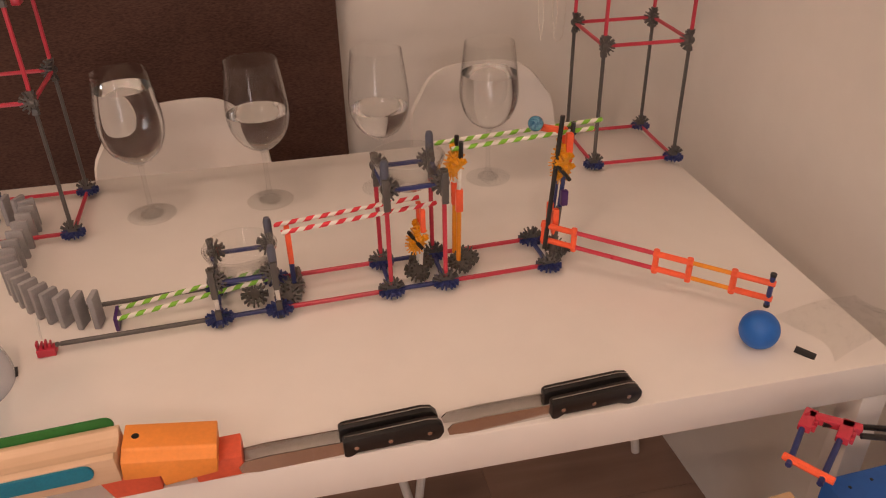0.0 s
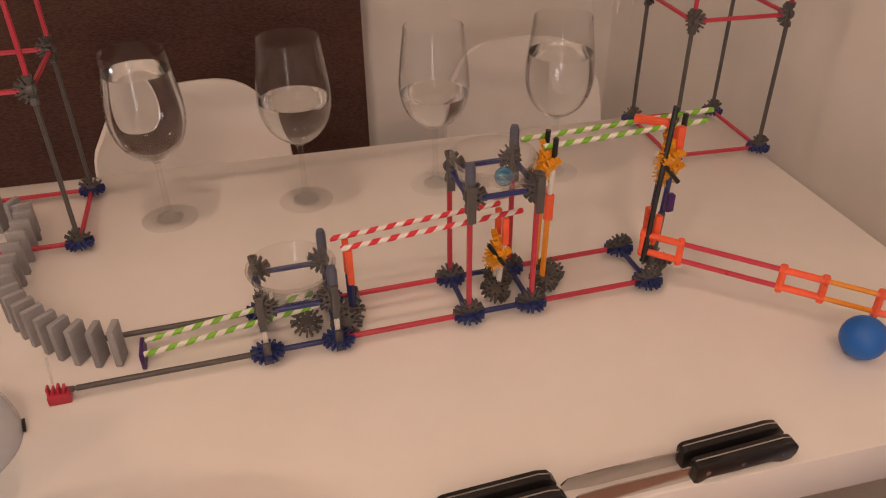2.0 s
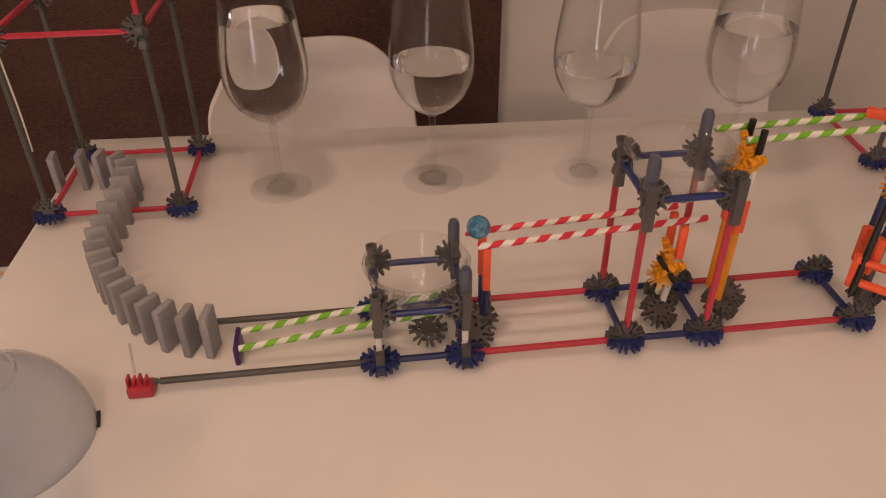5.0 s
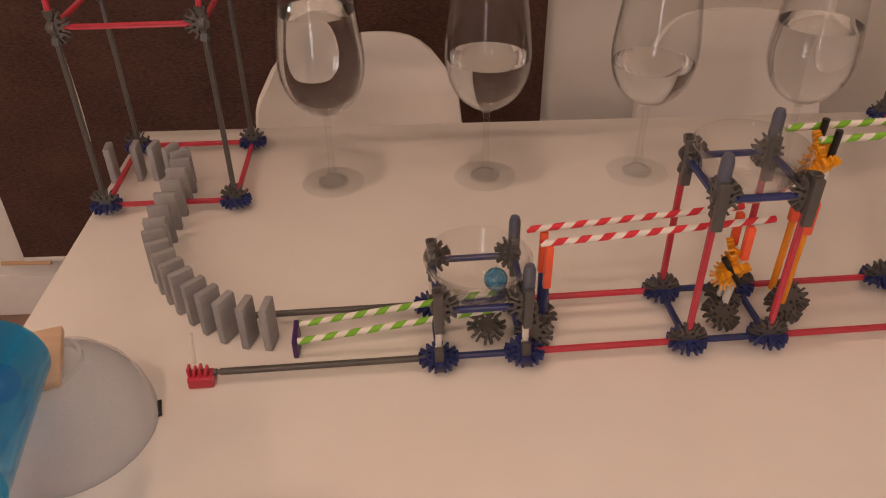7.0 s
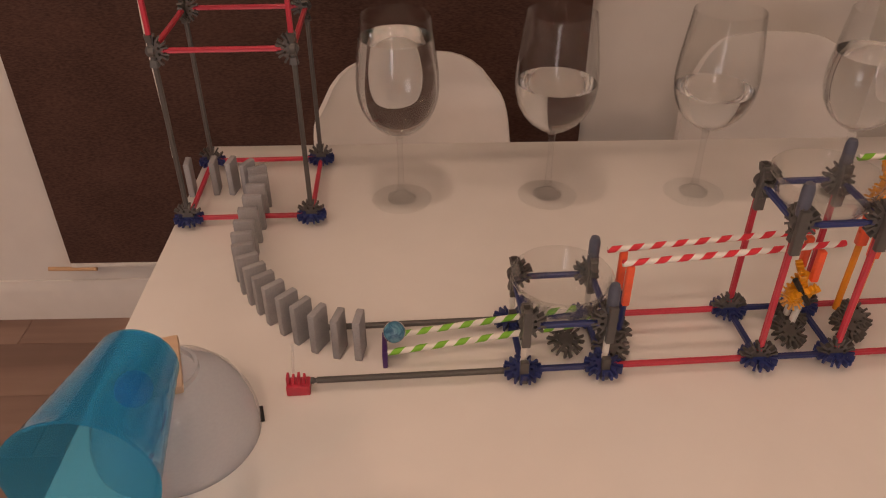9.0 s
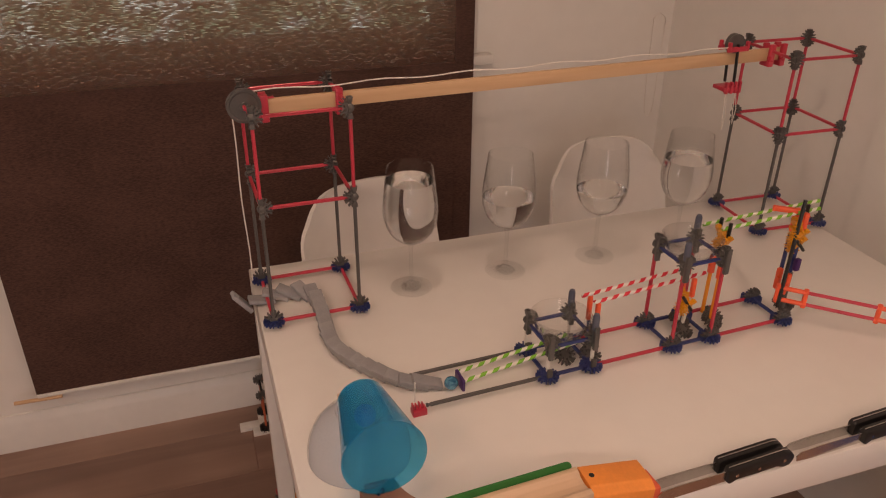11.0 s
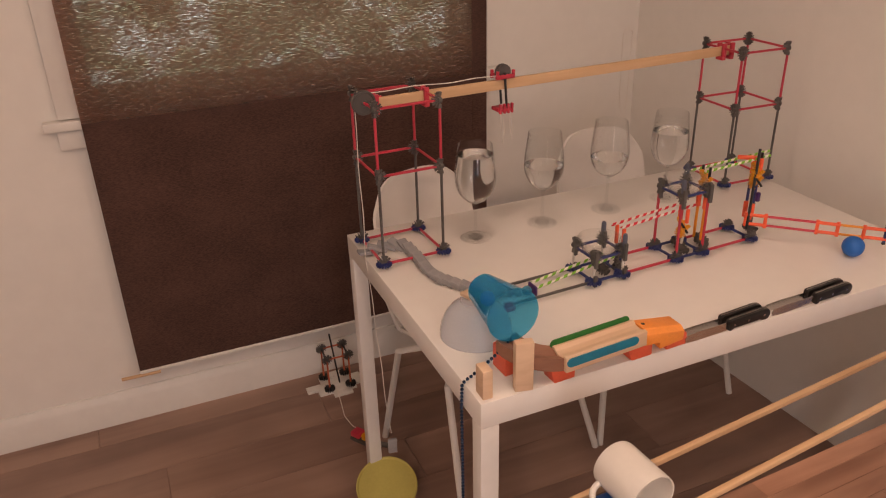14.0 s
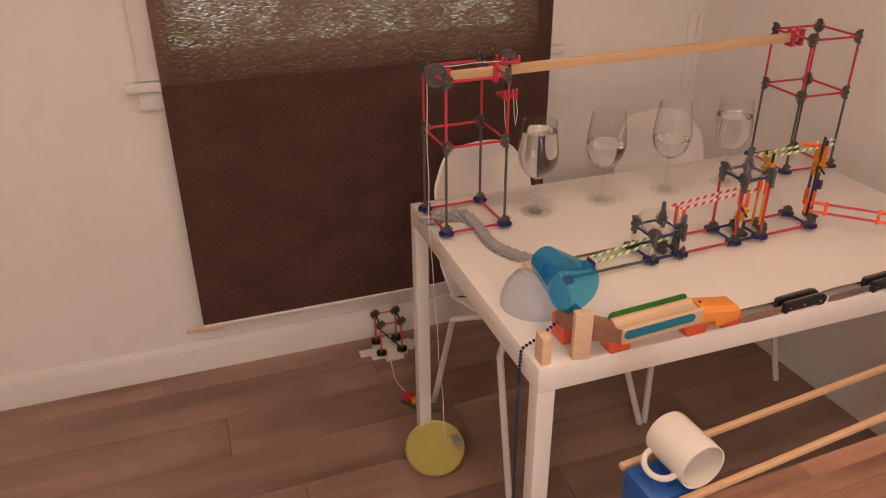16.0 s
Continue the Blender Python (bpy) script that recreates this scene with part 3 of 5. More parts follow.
for i in (1, 2):
    for y in (FY, BY):
        rod((X[i], y, Z0), (X[i], y, ZT1), K_WHITE, trk)
        crown((X[i], y, ZT1 + 0.004), trk, i == 2, -90 if i == 1 else 90)
        part("upright_clip", box(X[i] - 0.004, y - 0.009, Z0 + 0.034, X[i] + 0.004, y - 0.003, ZT1 + 0.022, 0.001), K_GREY, trk)
        part("upright_clip", box(X[i] - 0.004, y - 0.010, Z0 - 0.010, X[i] + 0.004, y - 0.004, Z0 + 0.016, 0.001), K_DGREY, trk)
rod((X[1], FY, ZT1), (X[2], FY, ZT1), K_BLUE, trk)
rod((X[1], BY, ZT1), (X[2], BY, ZT1), K_BLUE, trk)
rod((X[1], FY, ZT1), (X[1], BY, ZT1), K_BLUE, trk)
rod((X[2], FY, ZT1), (X[2], BY, ZT1), K_BLUE, trk)
# tall tower round the second bowl
ZT2 = Z0 + 0.15
for i in (3, 4):
    for y in (FY, BY):
        rod((X[i], y, Z0), (X[i], y, ZT2), K_RED, trk)
        crown((X[i], y, ZT2 + 0.002), trk, (i == 3 and y == FY) or (i == 4 and y == BY), -90 if i == 3 else 90)
        part("upright_clip", box(X[i] - 0.0045, y - 0.009, ZT2 - 0.026, X[i] + 0.0045, y - 0.003, ZT2 + 0.018, 0.001), K_GREY, trk)
rod((X[3], FY, ZT2), (X[4], FY, ZT2), K_BLUE, trk)
rod((X[3], BY, ZT2), (X[4], BY, ZT2), K_BLUE, trk)
rod((X[3], FY, ZT2), (X[3], BY, ZT2), K_BLUE, trk)
rod((X[4], FY, ZT2), (X[4], BY, ZT2), K_BLUE, trk)


def fork(p0, z_mid, z_top, low, high, dx=0.0, gap=0.024):
    """Two uprights side by side that carry a pair of straws; low and high are their materials."""
    x, y = p0
    for s in (-0.5, 0.5):
        part("upright", tube([(x, y + s * gap * 0.5, TT + 0.02), (x + dx * 0.5, y + s * gap * 0.75, z_mid)], 0.0034, 8), low, trk)
        part("prong_upright", box(-0.0036, -0.0034, 0, 0.0036, 0.0034, z_top - z_mid, 0.0014, Matrix.Translation((x + dx * 0.5, y + s * gap, z_mid))), high, trk, "bright orange upright")


def cluster(x, y, z, mat):
    """A small bundle of crossing connectors."""
    flake((x, y, z), mat, trk, 8, (0.3, -1, 0.2), 10, size=0.9)
    flake((x + 0.004, y + 0.01, z + 0.006), mat, trk, 8, (1, -0.3, 0.4), 30, size=0.85)
    flake((x + 0.002, y - 0.006, z - 0.006), mat, trk, 5, (0.2, -1, -0.5), 60, size=0.85)
    flake((x - 0.003, y + 0.002, z - 0.013), mat, trk, 8, (-0.4, -1, 0.5), 22, size=0.75)


# supports of the red straws
fork((0.024, 0.766), 0.797, 0.842, K_BLUE, K_ORANGE)
flake((0.02, 0.758, TT + 0.016), K_DGREY, trk, 8, (0.25, -1, 0.3), 20)
flake((0.03, 0.772, TT + 0.018), K_DGREY, trk, 8, (1, -0.2, 0.1), 0)
flake((-0.03, 0.752, TT + 0.018), K_DGREY, trk, 8, (0.1, -0.6, 1), 15)
flake((0.013, 0.744, TT + 0.012), K_DGREY, trk, 8, (0, -0.5, 1), 10)
fork((0.20, 0.766), 0.815, 0.850, K_WHITE, K_ORANGE, 0.008)
cluster(0.196, 0.757, 0.806, K_YELLOW)
part("black_pin", tube([(0.182, 0.748, 0.822), (0.20, 0.744, 0.795)], 0.0028, 8), K_BLACK, trk)
for x, y, tilt in ((0.192, 0.748, 0.35), (0.255, 0.752, 0.3), (0.27, 0.768, 0.4), (0.205, 0.775, 0.2)):
    flake((x, y, TT + 0.017), K_DGREY, trk, 8, (0.2, -tilt, 1), 12)
# supports of the upper green straws
for s in (0, 0.022):
    part("upright", tube([(0.254 + 0.004 * s, 0.755 + s, TT + 0.02), (0.256, 0.756 + s, 0.86)], 0.0034, 8), K_AMBER, trk, "amber rod")
    part("prong_upright", box(0.251, 0.752 + s, 0.838, 0.261, 0.760 + s, 0.872, 0.0015), K_ORANGE, trk, "bright orange upright")
    part("upright", tube([(0.256, 0.756 + s, 0.872), (0.258, 0.757 + s, 0.905)], 0.0032, 8), K_WHITE, trk)
    part("black_pin", tube([(0.259, 0.758 + s, 0.912), (0.26, 0.758 + s, 0.939)], 0.0032, 8), K_BLACK, trk)
cluster(0.252, 0.762, 0.910, K_YELLOW)
# lever stand at the far end
for s in (0, 0.02):
    part("upright", tube([(0.395, 0.742 + s, TT + 0.06), (0.405, 0.75 + s, 0.89)], 0.0034, 8), K_BLUE, trk)
    part("prong_upright", box(0.404, 0.747 + s, 0.893, 0.414, 0.755 + s, 0.936, 0.0015), K_ORANGE, trk, "bright orange upright")
    part("prong_upright", box(0.386, 0.735 + s, 0.79, 0.395, 0.743 + s, 0.83, 0.0015), K_ORANGE, trk, "bright orange upright")
cluster(0.403, 0.753, 0.887, K_YELLOW)
cluster(0.398, 0.748, 0.905, K_YELLOW)
part("black_pin", tube([(0.385, 0.742, 0.90), (0.408, 0.738, 0.872)], 0.0028, 8), K_BLACK, trk)
part("long_black_rod", tube([(0.374, 0.732, 0.772), (0.396, 0.748, 0.963)], 0.0033, 8), K_BLACK, trk, "long black rod")
part("black_pin", tube([(0.415, 0.756, 0.925), (0.416, 0.757, 0.948)], 0.0033, 8), K_BLACK, trk)
part("grey_sleeve", tube([(0.387, 0.735, TT + 0.02), (0.397, 0.743, 0.83)], 0.0046, 10), K_GREY, trk, "grey sleeve")
part("purple_clip", box(0.396, 0.733, 0.835, 0.406, 0.742, 0.858, 0.002), K_PURPLE, trk, "purple clip")
flake((0.395, 0.742, TT + 0.026), K_DGREY, trk, 8, (0.2, -0.5, 1), 10)
flake((0.405, 0.748, TT + 0.022), K_DGREY, trk, 8, (0.3, 0.2, 1), 30)
part("orange_arm", box(-0.004, -0.026, -0.0045, 0.036, -0.018, 0.0045, 0.0015, pose(0.386, 0.80, 0.937, 0, 0, -40)), K_ORANGE, trk, "bright orange cross arm")

# swinging lever: two long rods joined by orange frames
LEV0, LEV1 = Vector((0.372, 0.742, 0.795)), Vector((0.602, 0.538, 0.783))
lever = thing("toy_lever", LEV0, "long orange, red and amber toy lever lying level", "toy lever")
ld = (LEV1 - LEV0).normalized()
ZUP = Vector((0, 0, 1))
def lev(s, h):
    return LEV0 + ld * s + ZUP * h
HH = 0.0115
def ladder(s0, s1):
    for h in (-HH, HH):
        part("orange_bar", tube([lev(s0, h), lev(s1, h)], 0.0042, 8), K_ORANGE, lever)
    for s in (s0 + 0.004, s1 - 0.004):
        part("orange_cross_bar", tube([lev(s, -HH - 0.006), lev(s, HH + 0.006)], 0.0042, 8), K_ORANGE, lever)
ladder(0.0, 0.052)
ladder(0.158, 0.210)
part("orange_cross_bar", tube([lev(0.262, -HH - 0.006), lev(0.262, HH + 0.006)], 0.0042, 8), K_ORANGE, lever)
for h in (-HH, HH):
    part("red_rod", tube([lev(0.05, h), lev(0.168, h)], 0.0032, 8), K_RED, lever)
    part("amber_rod", tube([lev(0.21, h), lev(0.265, h)], 0.003, 8), K_AMBER, lever)
    part("orange_bar", tube([lev(0.258, h), lev(0.312, h)], 0.0042, 8), K_ORANGE, lever)
part("navy_pin", tube([lev(0.307, -0.022), lev(0.307, 0.022)], 0.0034, 8), K_BLUE, lever)
for h in (-0.024, 0.022):
    part("pin_end", tube([lev(0.307, h), lev(0.307, h + 0.004)], 0.004, 8), K_BLACK, lever)


def straw(p, q, mat, label, group):
    ln = (Vector(q) - Vector(p)).length
    ob = part("paper_straw", lathe([(0.0021, 0), (0.0032, 0), (0.0032, ln), (0.0021, ln)], 16, True), mat, None, "", along(p, q))
    return tagged(ob, label, "straw", group)


straw((0.212 + 0.012, 0.755, 0.8565), (0.016, 0.755, 0.8445), RED_STRAW, "red and white striped paper straw on orange props", "paper straws")
straw((0.205, 0.778, 0.8565), (0.008, 0.778, 0.8445), RED_STRAW, "red and white striped paper straw on orange props", "paper straws")
straw((0.478 - 0.03, 0.762, 0.9335), (0.248, 0.762, 0.9285), GREEN_STRAW, "green and white striped paper straw high on props", "paper straws")
straw((0.472, 0.787, 0.9335), (0.231, 0.787, 0.9285), GREEN_STRAW, "green and white striped paper straw high on props", "paper straws")
straw((-0.004, 0.747, 0.7835), (-0.203, 0.747, 0.7575), GREEN_STRAW, "green and white striped paper straw low over the table", "paper straws")
straw((-0.018, 0.771, 0.7815), (-0.203, 0.771, 0.7575), GREEN_STRAW, "green and white striped paper straw low over the table", "paper straws")
part("purple_stop", box(-0.2085, 0.743, TT, -0.2035, 0.775, 0.7605, 0.0015), K_PURPLE, trk, "purple stop bar")


def small_bowl(x, z):
    prof = [(0.011, 0.0), (0.017, 0.0006), (0.0185, 0.0016), (0.024, 0.0030), (0.0255, 0.0046), (0.033, 0.0105), (0.041, 0.025), (0.0462, 0.041), (0.0478, 0.0425), (0.0482, 0.0448), (0.0470, 0.0462), (0.0455, 0.0455), (0.0445, 0.043), (0.0395, 0.026), (0.0318, 0.0125), (0.0215, 0.0042), (0.011, 0.0018)]
    b = tagged(part("clear_bowl", lathe(prof, 48, True), PLASTIC_CLEAR, None, "", pose(x, MY, z)), "small clear plastic bowl with a hole, held in the toy tower", "bowl", "clear bowls")
    return b


small_bowl((X[1] + X[2]) / 2, ZT1 - 0.017)
small_bowl((X[3] + X[4]) / 2, ZT2 - 0.017)


# ---------------------------------------------------------------- towers and beam
def tower(corners, label):
    cx, cy = sum(c[0] for c in corners) / 4, sum(c[1] for c in corners) / 4
    tw = thing("toy_tower", (cx, cy, TT), label, "toy tower", "toy towers")
    za, zb, zc = Z0, Z0 + 0.212, Z0 + 0.362
    yaw = math.atan2(corners[1][1] - corners[0][1], corners[1][0] - corners[0][0])
    for i in range(4):
        p, q = corners[i], corners[(i + 1) % 4]
        for z in (za, zb, zc):
            rod((*p, z), (*q, z), K_RED, tw)
        rod((*p, za), (*p, zb), K_GREY, tw)
        rod((*p, zb), (*p, zc), K_RED, tw)
        flake((*p, za), K_BLUE, tw, 8, (0, 0, 1), math.degrees(yaw))
        flake((*p, za + 0.003), K_GREY, tw, 3, (math.sin(yaw), -math.cos(yaw), 0), 45)
        for z, k in ((zb, 5), (zc, 5)):
            flake((*p, z), K_GREY, tw, k, (math.sin(yaw), -math.cos(yaw), 0), -90 if i in (0, 3) else 90)
            flake((*p, z), K_DGREY, tw, 5, (math.cos(yaw), math.sin(yaw), 0), 90 if i > 1 else -90)
    return tw


def corners(ax, ay, yaw):
    c, s = 0.15 * math.cos(radians(yaw)), 0.15 * math.sin(radians(yaw))
    return [(ax, ay), (ax + c, ay + s), (ax + c - s, ay + s + c), (ax - s, ay + c)]


LT = corners(-0.4435, 1.016, -1.2)
RT = corners(0.576, 1.008, -4.5)
left_tower = tower(LT, "tall square tower of red and grey rods with pulley")
right_tower = tower(RT, "tall square tower of red and grey rods holding a beam")
BEAM_Y = 1.088
BZ0, BZ1 = 1.094, 1.118
beam = tagged(part("wooden_beam", box(-0.415, BEAM_Y - 0.004, BZ0, 0.625, BEAM_Y + 0.004, BZ1, 0.001), PINE), "long thin pale wooden beam bridging both towers", "beam")
for x, tw in ((LT[1][0], left_tower), (LT[0][0] + 0.03, left_tower), (RT[0][0] + 0.006, right_tower), (RT[0][0] + 0.034, right_tower)):
    for dy in (-0.009, 0.009):
        part("beam_clip", box(x - 0.006, BEAM_Y + dy - 0.004, 1.09, x + 0.006, BEAM_Y + dy + 0.004, 1.127, 0.0015), K_RED, tw, "red beam clip")
    part("beam_clip_bridge", box(x - 0.006, BEAM_Y - 0.013, 1.083, x + 0.006, BEAM_Y + 0.013, 1.092, 0.0015), K_RED, tw)
# pulley wheel
PX, PZ, PR = -0.446, 1.116, 0.0265
wheel = [(0, -0.006), (0.006, -0.006), (0.007, -0.0045), (0.021, -0.0045), (0.023, -0.006), (PR, -0.006), (PR - 0.003, 0), (PR, 0.006), (0.023, 0.006), (0.021, 0.0045), (0.007, 0.0045), (0.006, 0.006), (0, 0.006)]
pulley = part("pulley_wheel", lathe(wheel, 36, m=pose(PX, BEAM_Y - 0.018, PZ, 90)), K_GREY, left_tower, "grey pulley wheel")
part("axle", tube([(PX, BEAM_Y - 0.036, PZ), (PX, BEAM_Y + 0.04, PZ)], 0.003, 8), K_RED, pulley, "red axle")
part("axle_arm", box(PX - 0.003, BEAM_Y - 0.001, PZ - 0.006, PX + 0.05, BEAM_Y + 0.006, PZ + 0.004, 0.001), K_RED, left_tower)

# trolley: a wheel on the beam, red connectors, and hanging rods with a red hook
TRX = 0.495
trolley = thing("toy_trolley", (TRX, BEAM_Y, BZ1), "toy trolley with grey wheel and red connectors on the beam", "toy trolley")
part("wheel", lathe([(0, -0.0045), (0.015, -0.0045), (0.0185, -0.006), (0.0185, -0.004), (0.0165, 0), (0.0185, 0.004), (0.0185, 0.006), (0.015, 0.0045), (0, 0.0045)], 32, m=pose(TRX, BEAM_Y, BZ1 + 0.0165, 90)), K_GREY, trolley, "grey wheel")
for dy in (-0.013, 0.013):
    part("side_connector", box(TRX - 0.026, BEAM_Y + dy - 0.003, BZ1 + 0.003, TRX + 0.024, BEAM_Y + dy + 0.003, BZ1 + 0.013, 0.0015), K_RED, trolley, "red side connector")
    for k in (-0.024, 0.018):
        part("side_fork", box(TRX + k, BEAM_Y + dy - 0.0035, BZ1 + 0.008, TRX + k + 0.006, BEAM_Y + dy + 0.0035, BZ1 + 0.022, 0.001), K_RED, trolley)
    part("hanging_rod", tube([(TRX - 0.002, BEAM_Y + dy, BZ1 + 0.018), (TRX + 0.004, BEAM_Y + dy, BZ1 - 0.062)], 0.003, 8), K_BLACK, trolley, "black hanging rod")
part("hook_connector", box(TRX - 0.02, BEAM_Y - 0.018, BZ1 - 0.074, TRX + 0.018, BEAM_Y + 0.018, BZ1 - 0.066, 0.0015), K_RED, trolley, "red hook connector")
for k in (-0.017, -0.006, 0.004, 0.014):
    part("hook_prong", box(TRX + k, BEAM_Y - 0.02, BZ1 - 0.078, TRX + k + 0.005, BEAM_Y - 0.012, BZ1 - 0.055, 0.001), K_RED, trolley)
for dx, dp in ((-0.012, 0.085), (0.012, 0.075)):
    part("string_loop", tube([(TRX + dx, BEAM_Y - 0.012, BZ1 - 0.07), (TRX + dx + 0.003, BEAM_Y - 0.012, BZ1 - 0.07 - dp * 0.6), (TRX + dx + 0.008, BEAM_Y - 0.011, BZ1 - 0.07 - dp), (TRX + dx + 0.014, BEAM_Y - 0.008, BZ1 - 0.07 - dp * 0.6), (TRX + dx + 0.012, BEAM_Y + 0.002, BZ1 - 0.07)], 0.0009, 6), STRING, trolley, "loop of white string")

# ---------------------------------------------------------------- wine glasses
def wine_glass(x, y, level, label, twist=0.0):
    g = thing("wine_glass", (x, y, TT), label, "wine glass", "wine glasses on the table", yaw=twist)
    outer = [(0, 0.0008), (0.0385, 0.0008), (0.0387, 0.0016), (0.032, 0.0022), (0.018, 0.0040), (0.010, 0.0065), (0.0068, 0.0105), (0.0058, 0.0125), (0.0050, 0.016), (0.0040, 0.024), (0.0034, 0.055), (0.0036, 0.080), (0.0048, 0.0895),
             (0.0105, 0.0945), (0.021, 0.1000), (0.031, 0.1080), (0.0392, 0.1180), (0.0450, 0.1300), (0.0485, 0.1430), (0.0498, 0.1560), (0.0495, 0.1690), (0.0480, 0.1850), (0.0456, 0.2050), (0.0430, 0.2250), (0.0408, 0.2415)]
    inner = [(max(r - 0.0011, 0), z) for r, z in outer if z > 0.0944]
    foot = [p for p in outer if p[1] < 0.0895]
    part("foot", lathe([p for p in foot if p[1] < 0.0042] + [(0.018, 0.0012), (0, 0.0012)], 56, m=WM[g]), GLASS, g)
    part("stem", lathe([(0, 0.0016), (0.0165, 0.0022)] + [p for p in foot if p[1] > 0.0039] + [(0.0048, 0.0892), (0, 0.0892)], 32, m=WM[g]), STEM_GLASS, g, "solid clear glass stem with a stepped base")
    shell = [(0, 0.0895)] + [p for p in outer if p[1] >= 0.0895] + [(0.0402, 0.2422)] + inner[::-1] + [(0.0, 0.0925)]
    part("glass_bowl", lathe(shell, 56, m=WM[g]), GLASS, g)
    wi = [(max(r - 0.0016, 0), z) for r, z in outer if 0.0944 < z < level - 0.003]
    rl = np.interp(level, [z for r, z in outer], [r for r, z in outer]) - 0.0016
    w = part("water", lathe([(0.0, 0.0936)] + wi + [(rl, level), (0, level - 0.0006)], 56, m=WM[g]), WATER, g, "clear water")
    return g


wine_glass(-0.181, 1.062, 0.217, "tall wine glass nearly full of water")
wine_glass(0.010, 1.058, 0.158, "tall wine glass half full of water")
wine_glass(0.204, 1.050, 0.147, "tall wine glass half full of water")
wine_glass(0.387, 1.035, 0.191, "tall wine glass two thirds full of water")

# ---------------------------------------------------------------- dominoes
DOM = [(-0.230, 0.767), (-0.250, 0.771), (-0.270, 0.780), (-0.287, 0.793), (-0.302, 0.808), (-0.317, 0.825), (-0.329, 0.842), (-0.340, 0.859), (-0.350, 0.878),
       (-0.358, 0.900), (-0.362, 0.923), (-0.363, 0.948), (-0.362, 0.975), (-0.361, 1.004), (-0.360, 1.031), (-0.360, 1.056), (-0.364, 1.077), (-0.379, 1.091),
       (-0.401, 1.099), (-0.424, 1.101), (-0.456, 1.099)]
DW, DT, DH = 0.024, 0.0078, 0.048
DYAW = []
for i in range(len(DOM)):
    a, c = DOM[max(i - 1, 0)], DOM[min(i + 1, len(DOM) - 1)]
    DYAW.append(math.degrees(math.atan2(c[1] - a[1], c[0] - a[0])))
dominoes = []
dm = mesh_of(box(-DT / 2, -DW / 2, 0, DT / 2, DW / 2, DH, 0.0016), "domino", STONE)
for (x, y), a in zip(DOM, DYAW):
    d = new("domino", dm)
    d.matrix_basis = pose(x, y, TT, 0, 0, a)
    dominoes.append(tagged(d, "plain grey domino in a curved row on the table", "domino", "dominoes"))
tagged(dominoes[-1], "grey domino tied to a white string as a weight")

# ---------------------------------------------------------------- balls
marble = tagged(part("glass_marble", lathe([(0.0108 * math.sin(math.pi * k / 20), -0.0108 * math.cos(math.pi * k / 20)) for k in range(21)], 32), MARBLE), "blue swirled glass marble rolling on the track", "marble")
rball = tagged(part("rubber_ball", lathe([(0.024 * math.sin(math.pi * k / 28), -0.024 * math.cos(math.pi * k / 28)) for k in range(29)], 40), BALL), "matt blue rubber ball on the table", "ball")

# ---------------------------------------------------------------- front edge: knives and wooden run
def knife(x, y, ext=0.0):
    k = thing("table_knife", (x, y, TT), "steel knife with black riveted handle standing on its edge", "knife", "knives along the table edge")
    bl = [(-ext, 0.012), (0.002 - ext, 0.004), (0.02, 0.001), (0.106, 0.001), (0.108, 0.018), (0.03, 0.020), (0.006 - ext, 0.0185)]
    part("blade", prism(bl, 0.0014, Matrix.Translation((x, y - 0.0007, TT))), STEEL, k, "steel blade")
    hd = [(0.106, 0.002), (0.110, 0.0), (0.114, 0.0008), (0.120, 0.0045), (0.15, 0.004), (0.185, 0.0045), (0.198, 0.0), (0.208, 0.001), (0.213, 0.008), (0.213, 0.016), (0.207, 0.0235), (0.196, 0.026), (0.11, 0.024), (0.106, 0.021)]
    hnd = part("handle", prism(hd, 0.012, Matrix.Translation((x, y - 0.006, TT)), 0.0014), HANDLE, k, "black riveted handle")
    part("tang", prism([(0.108, 0.0235), (0.196, 0.0255), (0.207, 0.023), (0.207, 0.0242), (0.197, 0.0268), (0.108, 0.0248)], 0.0014, Matrix.Translation((x, y - 0.0007, TT))), STEEL, hnd)
    for u in (0.119, 0.155, 0.197):
        part("rivet", lathe([(0, 0), (0.0026, 0), (0.0026, 0.0006), (0, 0.0008)], 12, m=pose(x + u, y - 0.006, TT + 0.012, 90)), STEEL, hnd, "steel rivet")
    return k


for x, y in ((-0.062, 0.4520), (-0.064, 0.4710), (0.165, 0.4460), (0.163, 0.4650)):
    knife(x, y, 0.0105 if x > 0 else 0.0)

def block(name, bm, mat, label, cat="wooden block"):
    return tagged(part(name, bm, mat), label, cat)


block("red_block", prism([(-0.011, 0), (0.032, 0), (0.032, 0.0305), (-0.020, 0.0305)], 0.034, pose(-0.335, 0.463, TT), 0.002), REDBLOCK, "red painted wooden block under the run")
block("red_block", box(-0.412, 0.522, TT, -0.379, 0.568, TT + 0.048, 0.002), REDBLOCK, "red painted wooden block under the curved piece")
block("red_block", prism([(-0.020, 0), (0.026, 0), (0.026, 0.0345), (-0.034, 0.0345)], 0.042, pose(-0.163, 0.455, TT), 0.002), REDBLOCK, "red painted wedge block under the run")
block("red_block", box(-0.104, 0.4535, TT, -0.057, 0.488, TT + 0.0255, 0.002), REDBLOCK, "low red painted wooden block by the knives")
block("standing_block", box(-0.0165, -0.009, 0, 0.0165, 0.009, 0.098, 0.002, pose(-0.402, 0.478, TT, 0, 0, -16)), MAPLE, "tall pale wooden block standing on end")
block("standing_block", box(-0.0095, -0.0155, 0, 0.0095, 0.0155, 0.058, 0.002, pose(-0.470, 0.494, TT, 0, 0, -4)), MAPLE, "small pale wooden block standing at the table corner")
